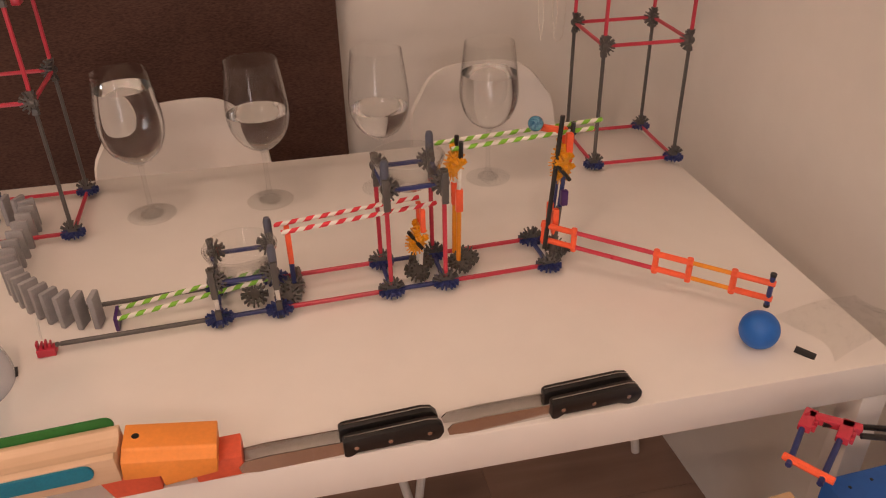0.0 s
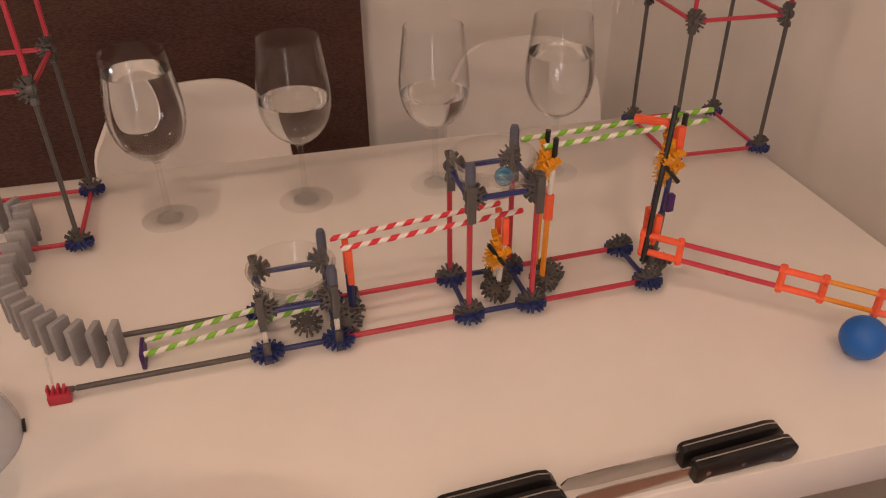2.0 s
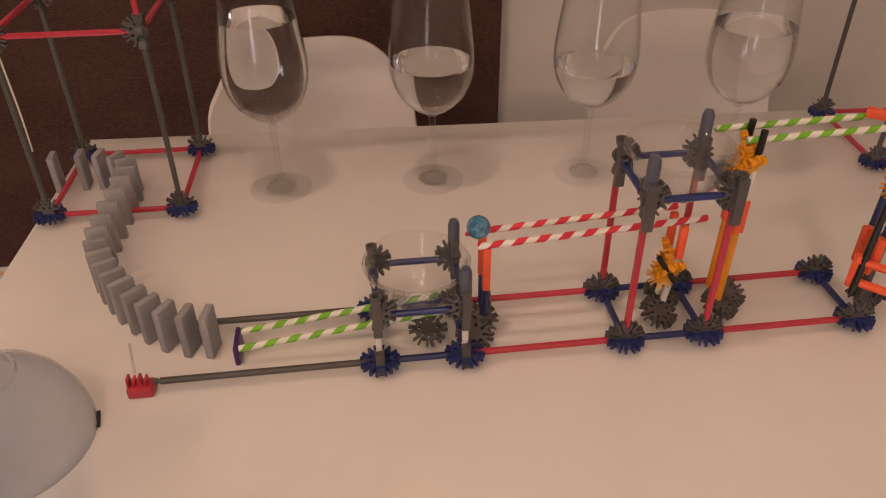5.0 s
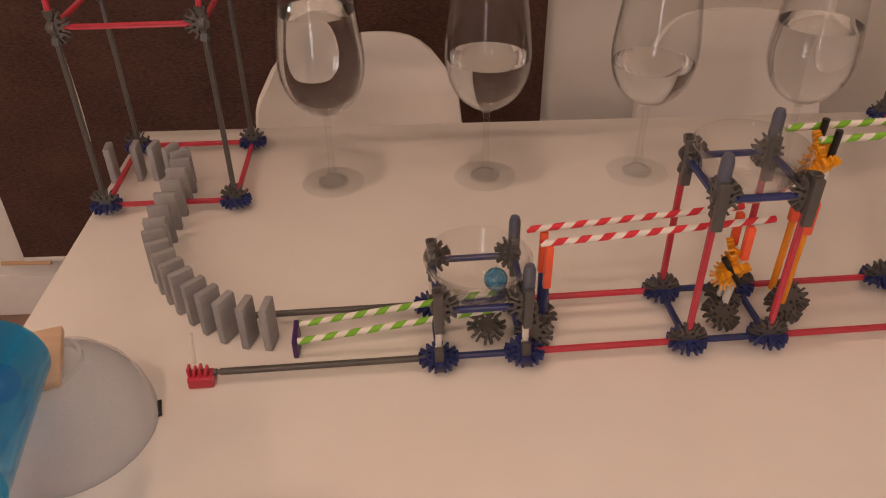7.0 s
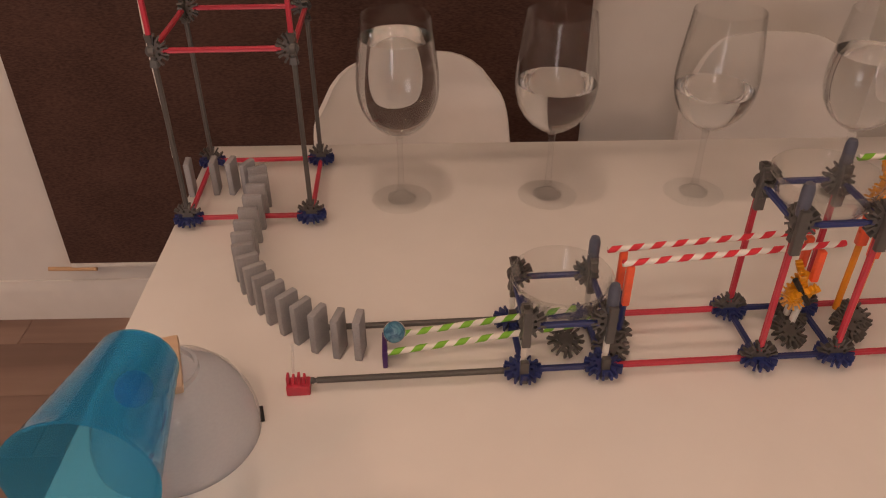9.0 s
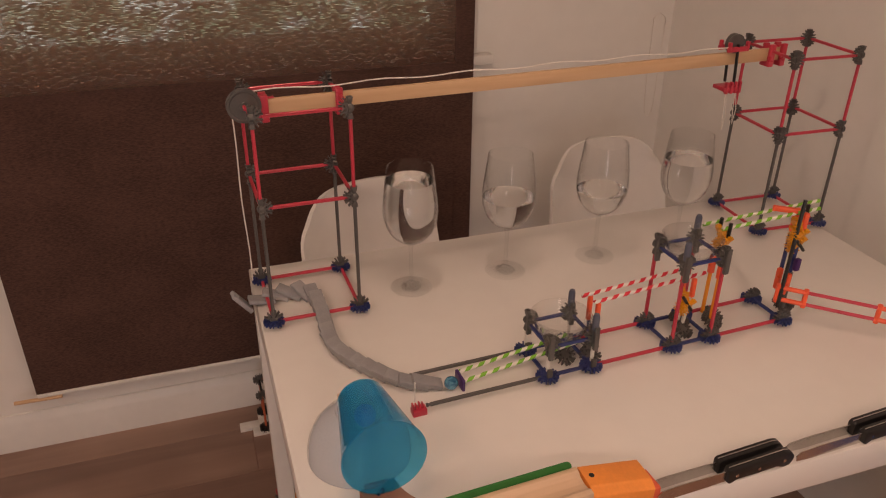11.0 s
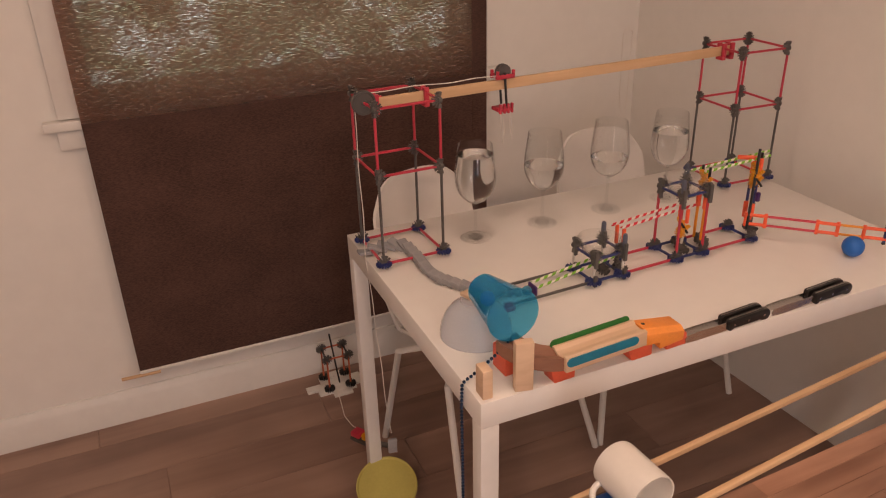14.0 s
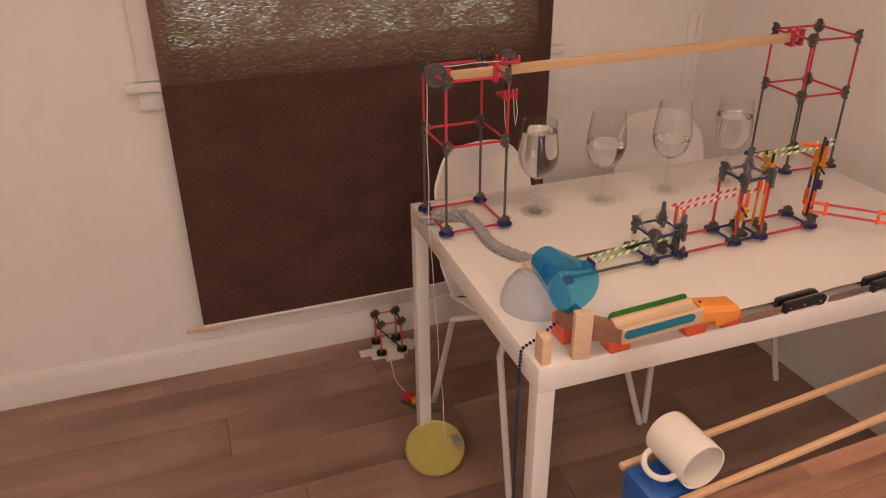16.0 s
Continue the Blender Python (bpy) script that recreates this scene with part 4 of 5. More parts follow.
# wooden rail with a hollow top, tilted a little
RM = pose(-0.336, 0.466, TT + 0.0315, 0, -2.6, -1.5)
hollow = [(-0.023, 0.0), (0.023, 0.0), (0.023, 0.030), (0.016, 0.031), (0.010, 0.026), (0.0, 0.024), (-0.010, 0.026), (-0.016, 0.031), (-0.023, 0.030)]
run = thing("wooden_run", (-0.25, 0.455, TT + 0.05), "pale wooden marble run with dyed sticks on both sides", "marble run")
part("rail", prism([(a, z) for a, z in hollow], 0.170, RM @ pose(0, 0, 0, 0, 0, -90), 0.0008), MAPLE, run)
def popsicle(x0, x1, y0, z0, mat, label):
    pts = []
    r = 0.0085
    for k in range(9):
        a = math.pi / 2 + math.pi * k / 8
        pts.append((x0 + r + r * math.cos(a), z0 + r * math.sin(a)))
    for k in range(9):
        a = -math.pi / 2 + math.pi * k / 8
        pts.append((x1 - r + r * math.cos(a), z0 + r * math.sin(a)))
    part("craft_stick", prism(pts, 0.0025, RM @ Matrix.Translation((0, y0, 0))), mat, run, label)
popsicle(0.001, 0.15, -0.0258, 0.020, BLUESTICK, "teal craft stick")
popsicle(-0.003, 0.165, 0.0236, 0.031, GREENSTICK, "green craft stick")
OM = pose(-0.166, 0.465, TT + 0.0355, 0, 5, -2)
orange = thing("orange_ramp", (-0.12, 0.462, TT + 0.04), "orange painted wooden ramp piece with a round hole", "ramp")
bm = bmesh.new()
rings = []
for x, zb, zt in ((0, 0, 0.0290), (0.034, 0, 0.0265), (0.0365, -0.0135, 0.0262), (0.087, -0.0025, 0.0225)):
    rings.append([bm.verts.new((x, y, z)) for y, z in ((-0.023, zb), (0.023, zb), (0.023, zt), (-0.010, zt), (-0.0125, zt - 0.0022), (-0.023, zt - 0.0065))])
for a, c in zip(rings, rings[1:]):
    for i in range(6):
        bm.faces.new((a[i], a[(i + 1) % 6], c[(i + 1) % 6], c[i]))
bm.faces.new(rings[0]), bm.faces.new(rings[-1][::-1])
bmesh.ops.bevel(bm, geom=bm.edges, offset=0.0009, segments=2, affect="EDGES", profile=0.5)
bm.transform(OM)
part("ramp_body", bm, ORANGEBLOCK, orange)
# no hole is cut: a black disc gives the shade inside it
part("hole_shade", lathe([(0, 0.0), (0.0036, 0.0), (0.0036, 0.0009), (0, 0.0009)], 16, m=OM @ pose(0.011, 0.006, 0.0278)), K_BLACK, orange, "black disc for the shade in a round hole")
# curved brown piece that leads into the run
bm = bmesh.new()
cs = [(-0.022, 0.0), (0.022, 0.0), (0.022, 0.026), (0.012, 0.023), (0.0, 0.018), (-0.012, 0.023), (-0.022, 0.026)]
rings = []
for k in range(13):
    a = radians(270 - 82 * k / 12)
    cx, cy, r = -0.330, 0.546, 0.074
    rings.append([bm.verts.new((cx + (r + u) * math.cos(a), cy + (r + u) * math.sin(a), TT + 0.0315 + 0.0185 * (k / 12) + w)) for u, w in cs])
for a, c in zip(rings, rings[1:]):
    for i in range(len(cs)):
        j = (i + 1) % len(cs)
        bm.faces.new((a[i], a[j], c[j], c[i]))
bm.faces.new(rings[0]), bm.faces.new(rings[-1][::-1])
block("curved_run", bm, BROWNWOOD, "curved brown wooden marble run piece", "marble run")

# upturned bowl, block and blue cup
BX, BYY = -0.388, 0.676
bowl = thing("glass_bowl", (BX, BYY, TT), "upturned frosted glass bowl on the table", "bowl")
bo = [(0.0715, 0.0), (0.0712, 0.010), (0.068, 0.026), (0.060, 0.045), (0.048, 0.060), (0.034, 0.069), (0.030, 0.0715), (0.0292, 0.0762), (0.0266, 0.0762), (0.0262, 0.0706), (0, 0.0702)]
bi = [(max(r - 0.0025, 0), z - (0.0025 if r < 0.06 else 0)) for r, z in bo if z < 0.070 and r > 0.027]
part("bowl_body", lathe([(0, 0.0672)] + bi[::-1] + bo, 56, m=WM[bowl]), MILK, bowl)
part("tape_mark", box(0.0706, -0.009, 0.001, 0.0738, 0.010, 0.0025, 0.0004, WM[bowl] @ pose(0, 0, 0, 0, 0, 12)), TAPE, bowl, "black tape mark")
block("thin_block", box(-0.033, -0.015, 0, 0.033, 0.015, 0.008, 0.0015, pose(BX + 0.002, BYY - 0.002, TT + 0.0764, 0, 0, 105)), MAPLE, "flat pale wooden block on the upturned bowl")
C1, C2 = Vector((-0.390, 0.6455, 0.8545)), Vector((-0.395, 0.526, 0.862))
cup = thing("plastic_cup", C1, "translucent blue ribbed plastic cup lying on its side", "cup")
CL = (C2 - C1).length
prof = [(0, 0), (0.0275, 0), (0.0310, 0.003)] + [(0.0305 + 0.0185 * k / 20 + (0.0004 if k % 2 else 0), 0.003 + (CL - 0.003) * k / 20) for k in range(1, 20)] + [(0.0495, CL - 0.003), (0.0505, CL), (0.048, CL)]
prof += [(0.0295 + 0.0182 * k / 10, 0.003 + (CL - 0.004) * k / 10) for k in range(10, -1, -1)] + [(0, 0.0025)]
part("cup_body", lathe(prof, 56, m=along(C1, C2)), CUP, cup)
cd = along(C1, C2)
# ball added to imitate the blurred dark-blue shadow at the closed end
part("base_shade", lathe([(0.014 * math.sin(math.pi * k / 16), -0.014 * math.cos(math.pi * k / 16)) for k in range(17)], 24, m=cd @ pose(0.0, -0.012, 0.020)), BALL, cup, "blue ball standing in for the shadow at the cup's base")

# bead chain over the table edge
chain = thing("bead_chain", (-0.40, 0.55, TT + 0.01), "dark blue bead chain from the cup down over the table edge", "bead chain")
bead = mesh_of(lathe([(0.0034 * math.sin(math.pi * k / 6), -0.0034 * math.cos(math.pi * k / 6)) for k in range(7)], 8), "bead", BEAD)
line = [Vector(p) for p in ((-0.399, 0.5265, 0.812), (-0.424, 0.530, 0.789), (-0.450, 0.534, 0.768), (-0.472, 0.538, 0.7515), (-0.484, 0.540, 0.7445), (-0.4895, 0.540, 0.738), (-0.4912, 0.54, 0.70), (-0.4915, 0.54, FZ + 0.004))]
step, need = 0.0080, 0.0
for a, c in zip(line, line[1:]):
    ln, pos = (c - a).length, need
    while pos < ln:
        part("bead", bead, BEAD, chain, "", Matrix.Translation(a + (c - a) * (pos / ln)))
        pos += step
    need = pos - ln

# ---------------------------------------------------------------- before the table: mug, rails, toy gate
BENCH = 0.40      # top of the bench
bench = thing("wooden_bench", (0.14, 0.19, FZ), "low bench of reddish brown butcher block wood", "bench")
staves = random.Random(5)
sw, sy = 0.046, 0.370
STAVE_MESH = {}
for r in range(8):
    x = -0.47 - staves.uniform(0, 0.25)
    while x < 0.78:
        ln = staves.choice((0.28, 0.36, 0.44, 0.52))
        x0, x1 = max(x, -0.47), min(x + ln, 0.78)
        if x1 - x0 > 0.02:
            key = round(x1 - x0, 3)
            if key not in STAVE_MESH:
                STAVE_MESH[key] = mesh_of(box(0.0003, 0.0003, 0, key - 0.0003, sw - 0.0003, 0.034, 0.0006, seg=1), "stave", BENCHWOOD, False)
            part("stave", STAVE_MESH[key], BENCHWOOD, bench, "", pose(x0, sy - (r + 1) * sw, BENCH - 0.034))
        x += ln
for x in (-0.43, 0.70):
    for y in (0.035, 0.305):
        part("leg", box(x, y, FZ, x + 0.045, y + 0.045, BENCH - 0.034, 0.003), BENCHWOOD, bench)
RZ = 0.66
RA = [((-0.436, 0.281, RZ), (0.515, 0.332, RZ)), ((-0.395, 0.1815, RZ), (0.515, 0.236, RZ))]
for p, q in RA:
    d = (Vector(q) - Vector(p)).length
    tagged(part("wooden_rail", box(0, -0.0055, -0.0045, d, 0.0055, 0.006, 0.0018), PINE, None, "", pose(*p, 0, 0, math.degrees(math.atan2(q[1] - p[1], q[0] - p[0])))), "long pale wooden rail leading to the mug", "rail", "wooden rails")
MC = Vector((-0.352, 0.238, RZ + 0.006 + 0.0413))
ma = Vector((0.02, -1, 0)).normalized()
mug = thing("mug", MC, "white ceramic mug lying on its side", "mug")
MM = along(MC - ma * 0.047, MC + ma * 0.047)
mo = [(0, 0), (0.036, 0), (0.040, 0.003), (0.0412, 0.010), (0.0412, 0.092), (0.0405, 0.095), (0.0385, 0.0945), (0.0378, 0.090), (0.0378, 0.008), (0.034, 0.005), (0, 0.005)]
part("mug_body", lathe(mo, 56, m=MM), CERAMIC, mug)
hp = [(0.039 + 0.030 * math.sin(math.pi * k / 12) ** 0.8, 0.047 + 0.031 * math.cos(math.pi * k / 12)) for k in range(13)]
side = Vector((-0.93, -0.02, -0.36)).normalized()
part("handle", tube([MC + ma * (z - 0.047) + side * r for r, z in hp], 0.0052, 10), CERAMIC, mug)
bluebox = thing("blue_crate", (-0.39, 0.24, BENCH), "blue plastic tub on the wooden bench under the mug", "crate")
part("crate_body", box(-0.437, 0.193, BENCH, -0.342, 0.272, RZ + 0.0055, 0.006), BLUEBOX, bluebox)
for k in range(2):
    for j in range(2):
        part("stud", lathe([(0, 0), (0.007, 0), (0.0068, 0.0016), (0, 0.0018)], 14, m=pose(-0.418 + 0.03 * k, 0.215 + 0.042 * j, RZ + 0.0052)), BLUEBOX, bluebox)
# toy gate on a blue crate by the far end of the rails
crate2 = thing("blue_crate", (0.62, 0.30, BENCH), "blue plastic tub with a raised step on the bench", "crate")
part("crate_body", box(0.550, 0.20, BENCH, 0.755, 0.335, 0.678, 0.006), BLUEBOX, crate2)
part("crate_step", box(0.665, 0.21, 0.678, 0.755, 0.333, 0.704, 0.004), BLUEBOX, crate2)
for x, y, z in ((0.570, 0.315, 0.6785), (0.60, 0.318, 0.6785), (0.635, 0.32, 0.6785), (0.685, 0.32, 0.7045), (0.725, 0.322, 0.7045)):
    # black discs on the solid top stand in for shaded holes
    part("hole_shade", lathe([(0, 0), (0.002, 0), (0.002, 0.0006), (0, 0.0007)], 10, m=pose(x, y, z)), K_BLACK, crate2)
gate = thing("toy_gate", (0.60, 0.36, 0.67), "red, navy and orange toy gate on black rods", "toy gate")
for a, c in (((0.552, 0.381), (0.497, 0.333)), ((0.580, 0.354), (0.512, 0.302))):
    part("navy_rod", tube([(*a, 0.715), (c[0], c[1], 0.715)], 0.0034, 8), K_BLUE, gate)
    part("red_connector", box(-0.018, -0.007, -0.005, 0.016, 0.007, 0.005, 0.0015, pose(a[0] + 0.008, a[1] + 0.004, 0.716, 0, 0, 38)), K_RED, gate)
    for k in range(3):
        part("red_prong", box(-0.014 + 0.010 * k, -0.011, -0.004, -0.009 + 0.010 * k, -0.006, 0.003, 0.001, pose(a[0] + 0.008, a[1] + 0.004, 0.716, 0, 0, 38)), K_RED, gate)
    part("black_rod", tube([(a[0] + 0.02, a[1] - 0.006, 0.715), (a[0] + 0.16, a[1] - 0.055, 0.709)], 0.0034, 8), K_BLACK, gate)
part("red_bar", box(-0.028, -0.006, -0.005, 0.028, 0.006, 0.005, 0.0015, pose(0.585, 0.372, 0.716, 0, 0, -40)), K_RED, gate)
part("orange_bar", tube([(0.500, 0.346, 0.716), (0.528, 0.30, 0.716)], 0.0045, 8), K_ORANGE, gate, "orange cross bar")
block("folded_tape", box(-0.013, -0.007, 0, 0.013, 0.007, 0.0012, 0.0004, pose(0.608, 0.462, TT, 0, 6, -50)), TAPE, "small folded piece of black tape on the table", "tape")

bm = bmesh.new()
film_rows = []
for j in range(9):
    v = j / 8
    film_rows.append([bm.verts.new((0.63 + 0.13 * u + 0.012 * math.sin(5 * v), 0.438 + 0.10 * v + 0.01 * u, TT + 0.0015 + 0.022 * math.sin(math.pi * u) * (0.55 + 0.45 * math.cos(2.2 * v)) * (1 if u < 0.97 else 0))) for u in [i / 14 for i in range(15)]])
for a, c in zip(film_rows, film_rows[1:]):
    for i in range(14):
        bm.faces.new((a[i], a[i + 1], c[i + 1], c[i]))
bmesh.ops.solidify(bm, geom=bm.faces, thickness=0.0004)
block("plastic_sheet", bm, PLASTIC_CLEAR, "crumpled clear plastic sheet on the table corner", "plastic sheet")

# ---------------------------------------------------------------- on the floor by the wall
plate = thing("floor_plate", (-0.438, 1.126, FZ), "round yellow-green plastic plate leaning on the table leg", "plate")
PM = pose(-0.438, 1.126, FZ + 0.044, 0, 0, -20) @ pose(0, 0, 0, 25, 0, 0)
part("plate_body", lathe([(0, 0.0), (0.080, 0.0), (0.086, 0.004), (0.087, 0.009), (0.084, 0.009), (0.080, 0.0055), (0, 0.005)], 56, m=PM @ pose(0, 0, -0.006)), PLATE, plate)
stand = thing("toy_stand", (-0.385, 1.715, FZ), "small toy frame of orange and black pieces on white bricks", "toy stand", yaw=WALL_YAW)
sm = WM[stand]
for a in ((-0.055, -0.05, 0.055, 0.05), (-0.11, -0.02, -0.055, 0.012), (0.055, -0.03, 0.085, 0.03), (-0.03, -0.075, 0.035, -0.05), (-0.02, 0.05, 0.05, 0.07), (-0.075, -0.05, -0.055, -0.02), (0.085, -0.015, 0.105, 0.02)):
    part("white_brick", box(a[0], a[1], 0, a[2], a[3], 0.0096, 0.001, sm), K_WHITE, stand)
for x in (-0.0375, 0.0375):
    for y in (-0.0375, 0.0375):
        part("upright", tube([sm @ Vector((x, y, 0.01)), sm @ Vector((x, y, 0.135))], 0.0032, 8), RUST, stand)
        flake(sm @ Vector((x, y, 0.018)), K_BLACK, stand, 8, (0, 0, 1), thick=0.012)
        flake(sm @ Vector((x, y, 0.135)), K_DGREY, stand, 8, (0, -1, 0))
    part("black_rod", tube([sm @ Vector((x, -0.03, 0.135)), sm @ Vector((x, 0.03, 0.135))], 0.003, 8), K_BLACK, stand)
for y in (-0.0375, 0.0375):
    part("orange_rod", tube([sm @ Vector((-0.03, y, 0.135)), sm @ Vector((0.03, y, 0.135))], 0.003, 8), RUST, stand)
pin = tagged(part("black_rod", tube([(0, 0, 0), (0.0, 0.0, 0.19)], 0.003, 8), K_BLACK, None, "", pose(-0.38, 1.705, FZ + 0.012, -8, -4, 0)), "thin black rod standing in the toy stand", "rod")
toy = thing("small_toy_car", (-0.413, 1.395, FZ), "small red and yellow toy with a grey tail on the floor", "toy", yaw=30)
tm = WM[toy]
part("red_body", box(-0.018, 0.0, 0.012, 0.016, 0.034, 0.03, 0.004, tm), K_RED, toy)
part("yellow_front", lathe([(0, 0), (0.014, 0), (0.014, 0.018), (0.009, 0.022), (0, 0.022)], 20, m=tm @ pose(0.003, -0.012, 0.004)), K_YELLOW, toy, "yellow round front")
part("base", box(-0.02, -0.028, 0, 0.018, 0.034, 0.011, 0.002, tm), K_DGREY, toy)
part("grey_tail", tube([tm @ Vector(p) for p in ((0, -0.02, 0.012), (0.005, -0.06, 0.010), (0.018, -0.1, 0.008))], 0.008, 10), K_GREY, toy, "grey hose tail")
cord = tagged(part("cord", tube([(-0.40, 1.68, FZ + 0.012), (-0.41, 1.61, FZ + 0.004), (-0.425, 1.53, FZ + 0.004), (-0.42, 1.47, FZ + 0.006), (-0.413, 1.425, FZ + 0.02)], 0.0016, 6), STRING), "thin white cord lying on the floor", "cord")

wall_cord = tagged(part("cord_loop", tube([(0.795, 1.768, 1.03), (0.797, 1.768, 0.90), (0.799, 1.767, 0.80), (0.803, 1.766, 0.757), (0.811, 1.766, 0.740), (0.820, 1.766, 0.738), (0.828, 1.766, 0.752), (0.832, 1.766, 0.79), (0.833, 1.766, 0.90), (0.834, 1.766, 1.03), (0.815, 1.768, 1.045), (0.795, 1.768, 1.03)], 0.0008, 6), STRING), "thin white cord loop hanging on the wall", "cord")

# floor planks
PLANKS = {}
fm = pose(0, 1.83, FZ, 0, 0, WALL_YAW)
rows_y, pw = 28, 0.185
for r in range(rows_y):
    y1 = 0.05 - r * pw
    x = LEFT + 0.0 - (r * 0.517) % 1.22
    while x < 0.95:
        x_end = x + 1.22
        x = max(x, LEFT)
        ln = min(x_end, 0.95) - x
        key = round(ln, 3)
        if ln > 0.05:
            if key not in PLANKS:
                PLANKS[key] = mesh_of(box(0.0006, 0.0006, -0.008, ln - 0.0006, pw - 0.0006, 0, 0.0007, seg=1), "plank", FLOOR, False)
            part("plank", PLANKS[key], FLOOR, floor, "", fm @ Matrix.Translation((x, y1 - pw, 0)))
        x = x_end

# ---------------------------------------------------------------- string, in short rigid pieces
SEG = 0.03
SR = 0.019         # radius of the pulley groove
TOPS = PZ + SR      # top of the pulley
END0 = TRX - 0.02  # where the string leaves the trolley


def on_string(s, shift):
    """The place s metres along the string, from the trolley, when the trolley has gone shift metres."""
    x0 = END0 - shift
    run1 = x0 - PX
    sy = BEAM_Y - 0.012
    z0 = BZ1 + 0.012
    if s < run1:
        k = s / max(run1, 0.01)
        wave = 0.0022 * math.sin(s * 38) * min(1, s * 12)
        return Vector((x0 - s, sy + 0.001 * math.sin(s * 23), z0 + (TOPS - z0) * k + wave))
    s -= run1
    arc = SR * math.pi / 2
    if s < arc:
        a = s / SR
        return Vector((PX - SR * math.sin(a), sy, TOPS - SR + SR * math.cos(a)))
    s -= arc
    return Vector((PX - SR + 0.058 * max(0, s - 0.36) + 0.0012 * math.sin(s * 30), sy + 0.0015 * math.sin(s * 19), TOPS - SR - s))


WEIGHT_DROP0 = TOPS - SR - (TT + DH)
LENGTH = (END0 - PX) + SR * math.pi / 2 + WEIGHT_DROP0
NSEG = int(LENGTH / SEG)
segm = mesh_of(lathe([(0, -0.001), (0.0011, -0.001), (0.0011, SEG + 0.001), (0, SEG + 0.001)], 6), "string_piece", STRING)
cordline = []
for i in range(NSEG):
    o = new("string_piece", segm)
    cordline.append(tagged(o, "piece of the white string over the pulley", "string", "string pieces"))

TROLLEY = [(0.0, 0.495), (10.95, 0.495), (11.4, 0.455), (11.9, 0.36), (12.3, 0.275), (12.5, 0.245), (13.0, 0.13), (13.5, 0.018), (14.0, -0.093), (14.5, -0.186), (14.8, -0.24), (15.0, -0.255), (15.3, -0.260), (16.0, -0.260)]
MARBLE_ROWS = [(0.0, 0.369, 0.775, 0.9445), (0.2, 0.351, 0.775, 0.944), (0.5, 0.325, 0.775, 0.9435), (0.8, 0.297, 0.775, 0.943), (1.0, 0.274, 0.775, 0.9425), (1.2, 0.250, 0.775, 0.942),
               (1.35, 0.222, 0.768, 0.935), (1.5, 0.198, 0.757, 0.905), (1.75, 0.172, 0.757, 0.904), (2.0, 0.201, 0.757, 0.902), (2.25, 0.178, 0.762, 0.902), (2.5, 0.193, 0.757, 0.902), (2.75, 0.182, 0.752, 0.901), (3.0, 0.198, 0.757, 0.900), (3.3, 0.19, 0.757, 0.896),
               (3.5, 0.193, 0.766, 0.868), (4.0, 0.143, 0.766, 0.8655), (4.5, 0.086, 0.766, 0.862), (4.8, 0.045, 0.766, 0.8595), (5.0, 0.018, 0.766, 0.8575), (5.1, 0.001, 0.762, 0.845), (5.2, -0.013, 0.757, 0.816),
               (5.5, -0.056, 0.757, 0.810), (6.0, -0.018, 0.76, 0.811), (6.5, -0.057, 0.753, 0.809), (7.0, -0.022, 0.757, 0.807), (7.3, -0.054, 0.757, 0.805), (7.5, -0.024, 0.757, 0.807), (7.8, -0.050, 0.757, 0.804), (8.0, -0.042, 0.757, 0.803), (8.1, -0.041, 0.757, 0.800),
               (8.2, -0.048, 0.759, 0.791), (8.4, -0.089, 0.759, 0.7855), (8.6, -0.118, 0.759, 0.7815), (8.8, -0.152, 0.759, 0.777), (9.0, -0.196, 0.759, 0.7725), (9.1, -0.209, 0.759, 0.774), (9.25, -0.2205, 0.757, 0.7515), (9.4, -0.2215, 0.757, 0.7508), (16.0, -0.2215, 0.757, 0.7508)]


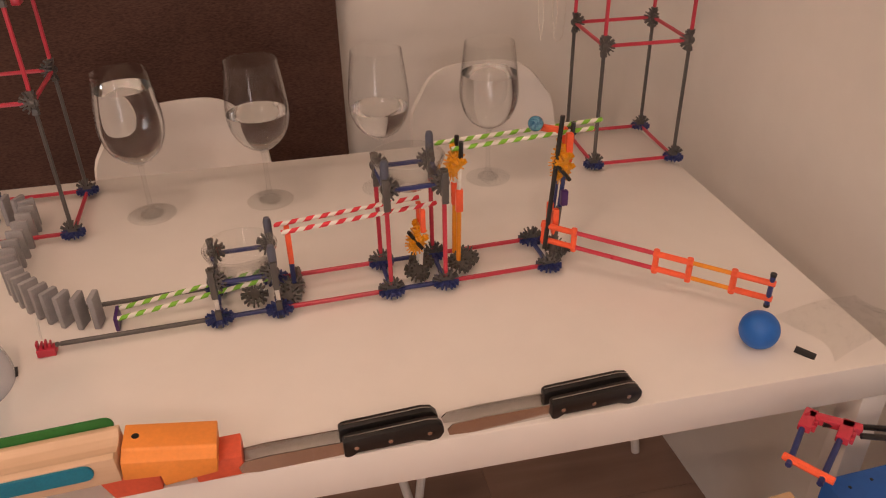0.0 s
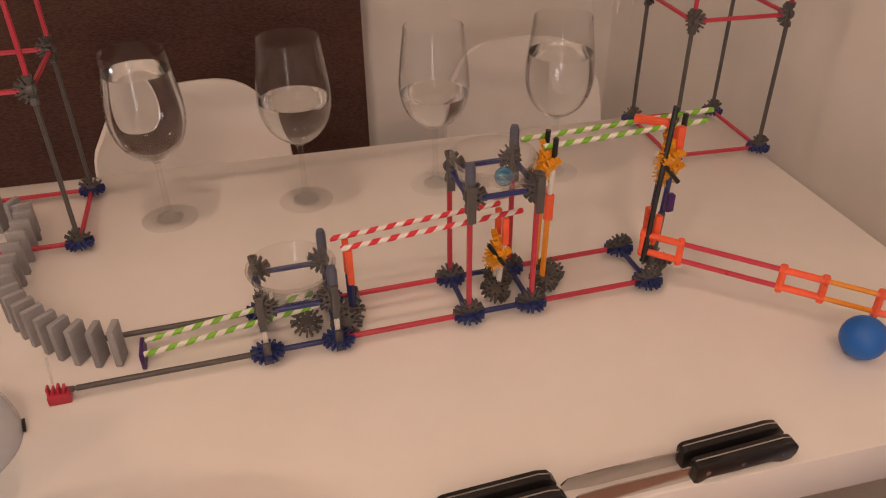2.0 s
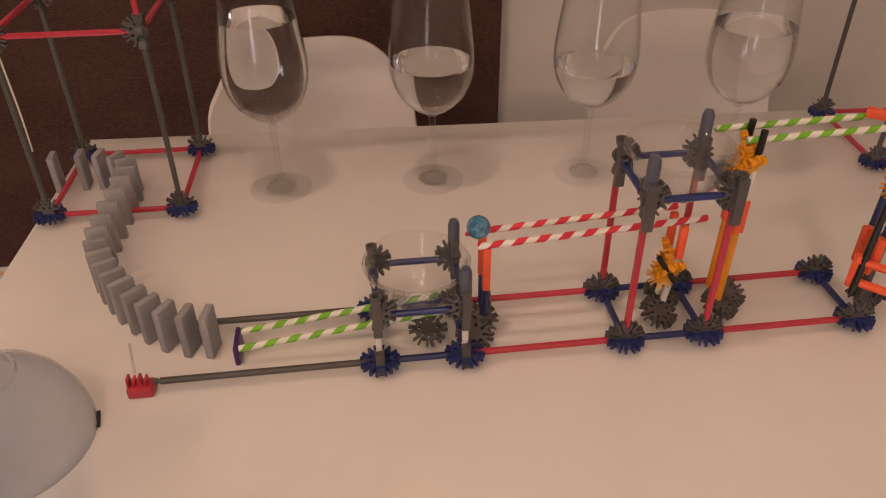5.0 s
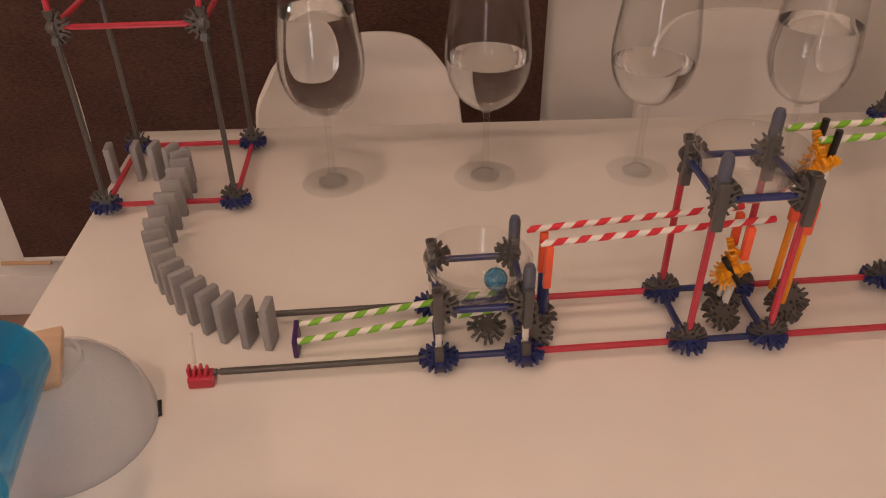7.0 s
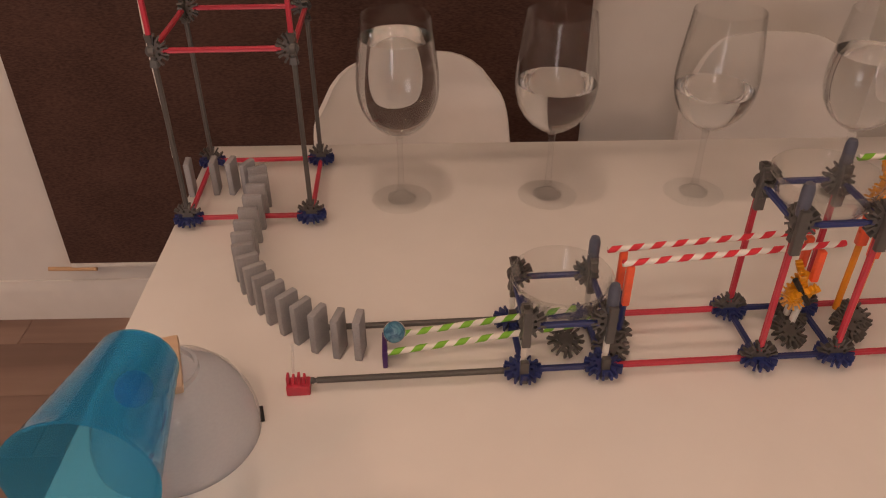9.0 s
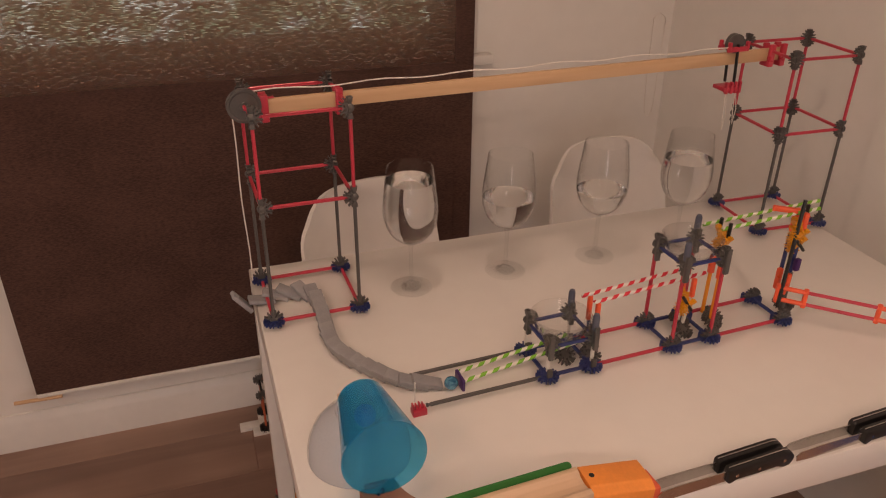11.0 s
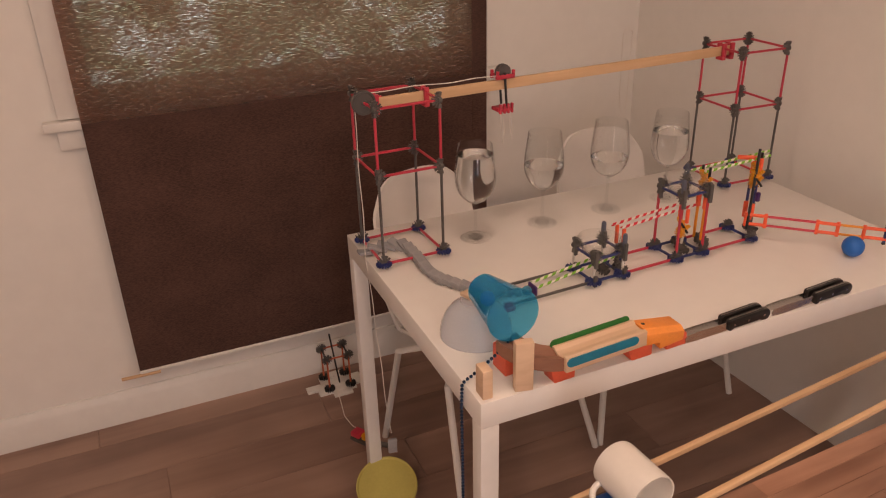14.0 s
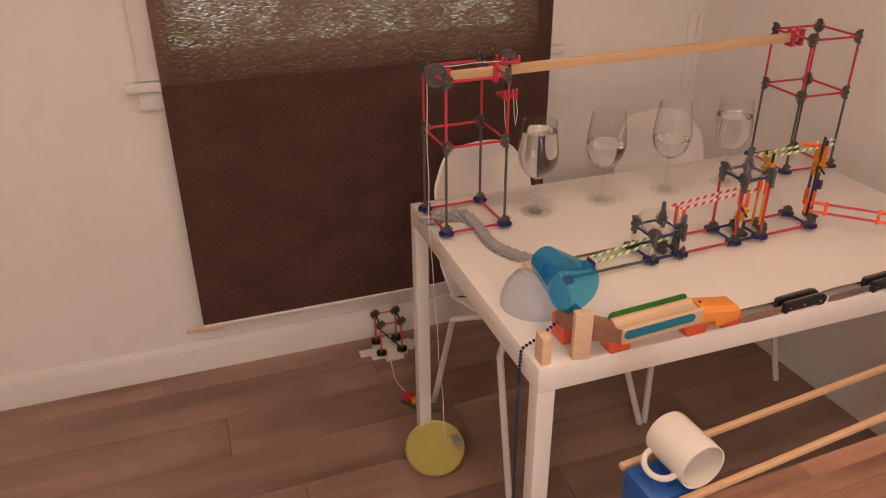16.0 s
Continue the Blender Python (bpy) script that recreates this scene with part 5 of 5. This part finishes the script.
def motions():
    walk(marble, [(t, pose(x, y, z, 0, (x - 0.369) * 1500 % 80, 0)) for t, x, y, z in MARBLE_ROWS])
    walk(rball, [(t, pose(x, y, TT + 0.024, 0, 0, a)) for t, x, y, a in ((0.0, 0.560, 0.493, 0), (0.5, 0.556, 0.507, 20), (1.0, 0.549, 0.523, 40), (1.5, 0.543, 0.534, 55), (2.2, 0.532, 0.548, 75), (3.0, 0.525, 0.556, 85), (16.0, 0.524, 0.557, 85))])
    walk(trolley, [(t, pose(x, BEAM_Y, BZ1)) for t, x in TROLLEY])
    # the row falls one after the other, each against the next
    for i, d in enumerate(dominoes[:-1]):
        t0 = 9.02 + 0.076 * i
        still = pose(*DOM[i], TT, 0, 0, DYAW[i])
        def lean(a):
            return still @ Matrix.Translation((DT / 2, 0, 0)) @ Matrix.Rotation(radians(a), 4, "Y") @ Matrix.Translation((-DT / 2, 0, 0))
        end = 71 if i < len(dominoes) - 2 else 80
        walk(d, [(0.0, still), (t0, still), (t0 + 0.10, lean(14)), (t0 + 0.20, lean(40)), (t0 + 0.30, lean(61)), (t0 + 0.45, lean(end)), (16.0, lean(end))])
    # the weight tips off the edge and sinks as the trolley comes along
    x, y = DOM[-1]
    rows = [(0.0, pose(x, y, TT, 0, 0, DYAW[-1])), (10.6, pose(x, y, TT, 0, 0, DYAW[-1])), (10.95, pose(x - 0.016, y, TT - 0.004, 0, -40, 0))]
    for t, tx in TROLLEY[2:]:
        low = TT - (0.495 - tx)
        if t < 14.7:
            rows.append((t, pose(PX - SR + 0.058 * max(0, 0.74 - low), BEAM_Y - 0.012, low, 0, -4, 25 * (t - 11))))
    rows += [(14.8, pose(PX - SR + 0.045, BEAM_Y, FZ + 0.02, 0, -25, 80)), (15.0, pose(-0.385, 1.120, FZ + 0.070, 0, -50, 85)), (15.3, pose(-0.376, 1.132, FZ + 0.066, 0, -80, 85)), (16.0, pose(-0.376, 1.132, FZ + 0.066, 0, -80, 85))]
    walk(dominoes[-1], rows)
    for i, o in enumerate(cordline):
        rows = []
        for t, tx in TROLLEY:
            sh = 0.495 - tx
            a, c = on_string(i * SEG, sh), on_string((i + 1) * SEG, sh)
            if c.z < FZ + 0.012:
                a.z = max(a.z, FZ + 0.012)
                c = Vector((a.x + 0.02, a.y + 0.01, FZ + 0.013))
            rows.append((t, along(a, c)))
        walk(o, rows)
    up, down = pose(-0.38, 1.705, FZ + 0.012, -8, -4, 0), pose(-0.35, 1.69, FZ + 0.016, -82, -4, 20)
    walk(pin, [(0.0, up), (15.1, up), (15.35, pose(-0.37, 1.70, FZ + 0.014, -40, -4, 10)), (15.5, down), (16.0, down)])


motions()
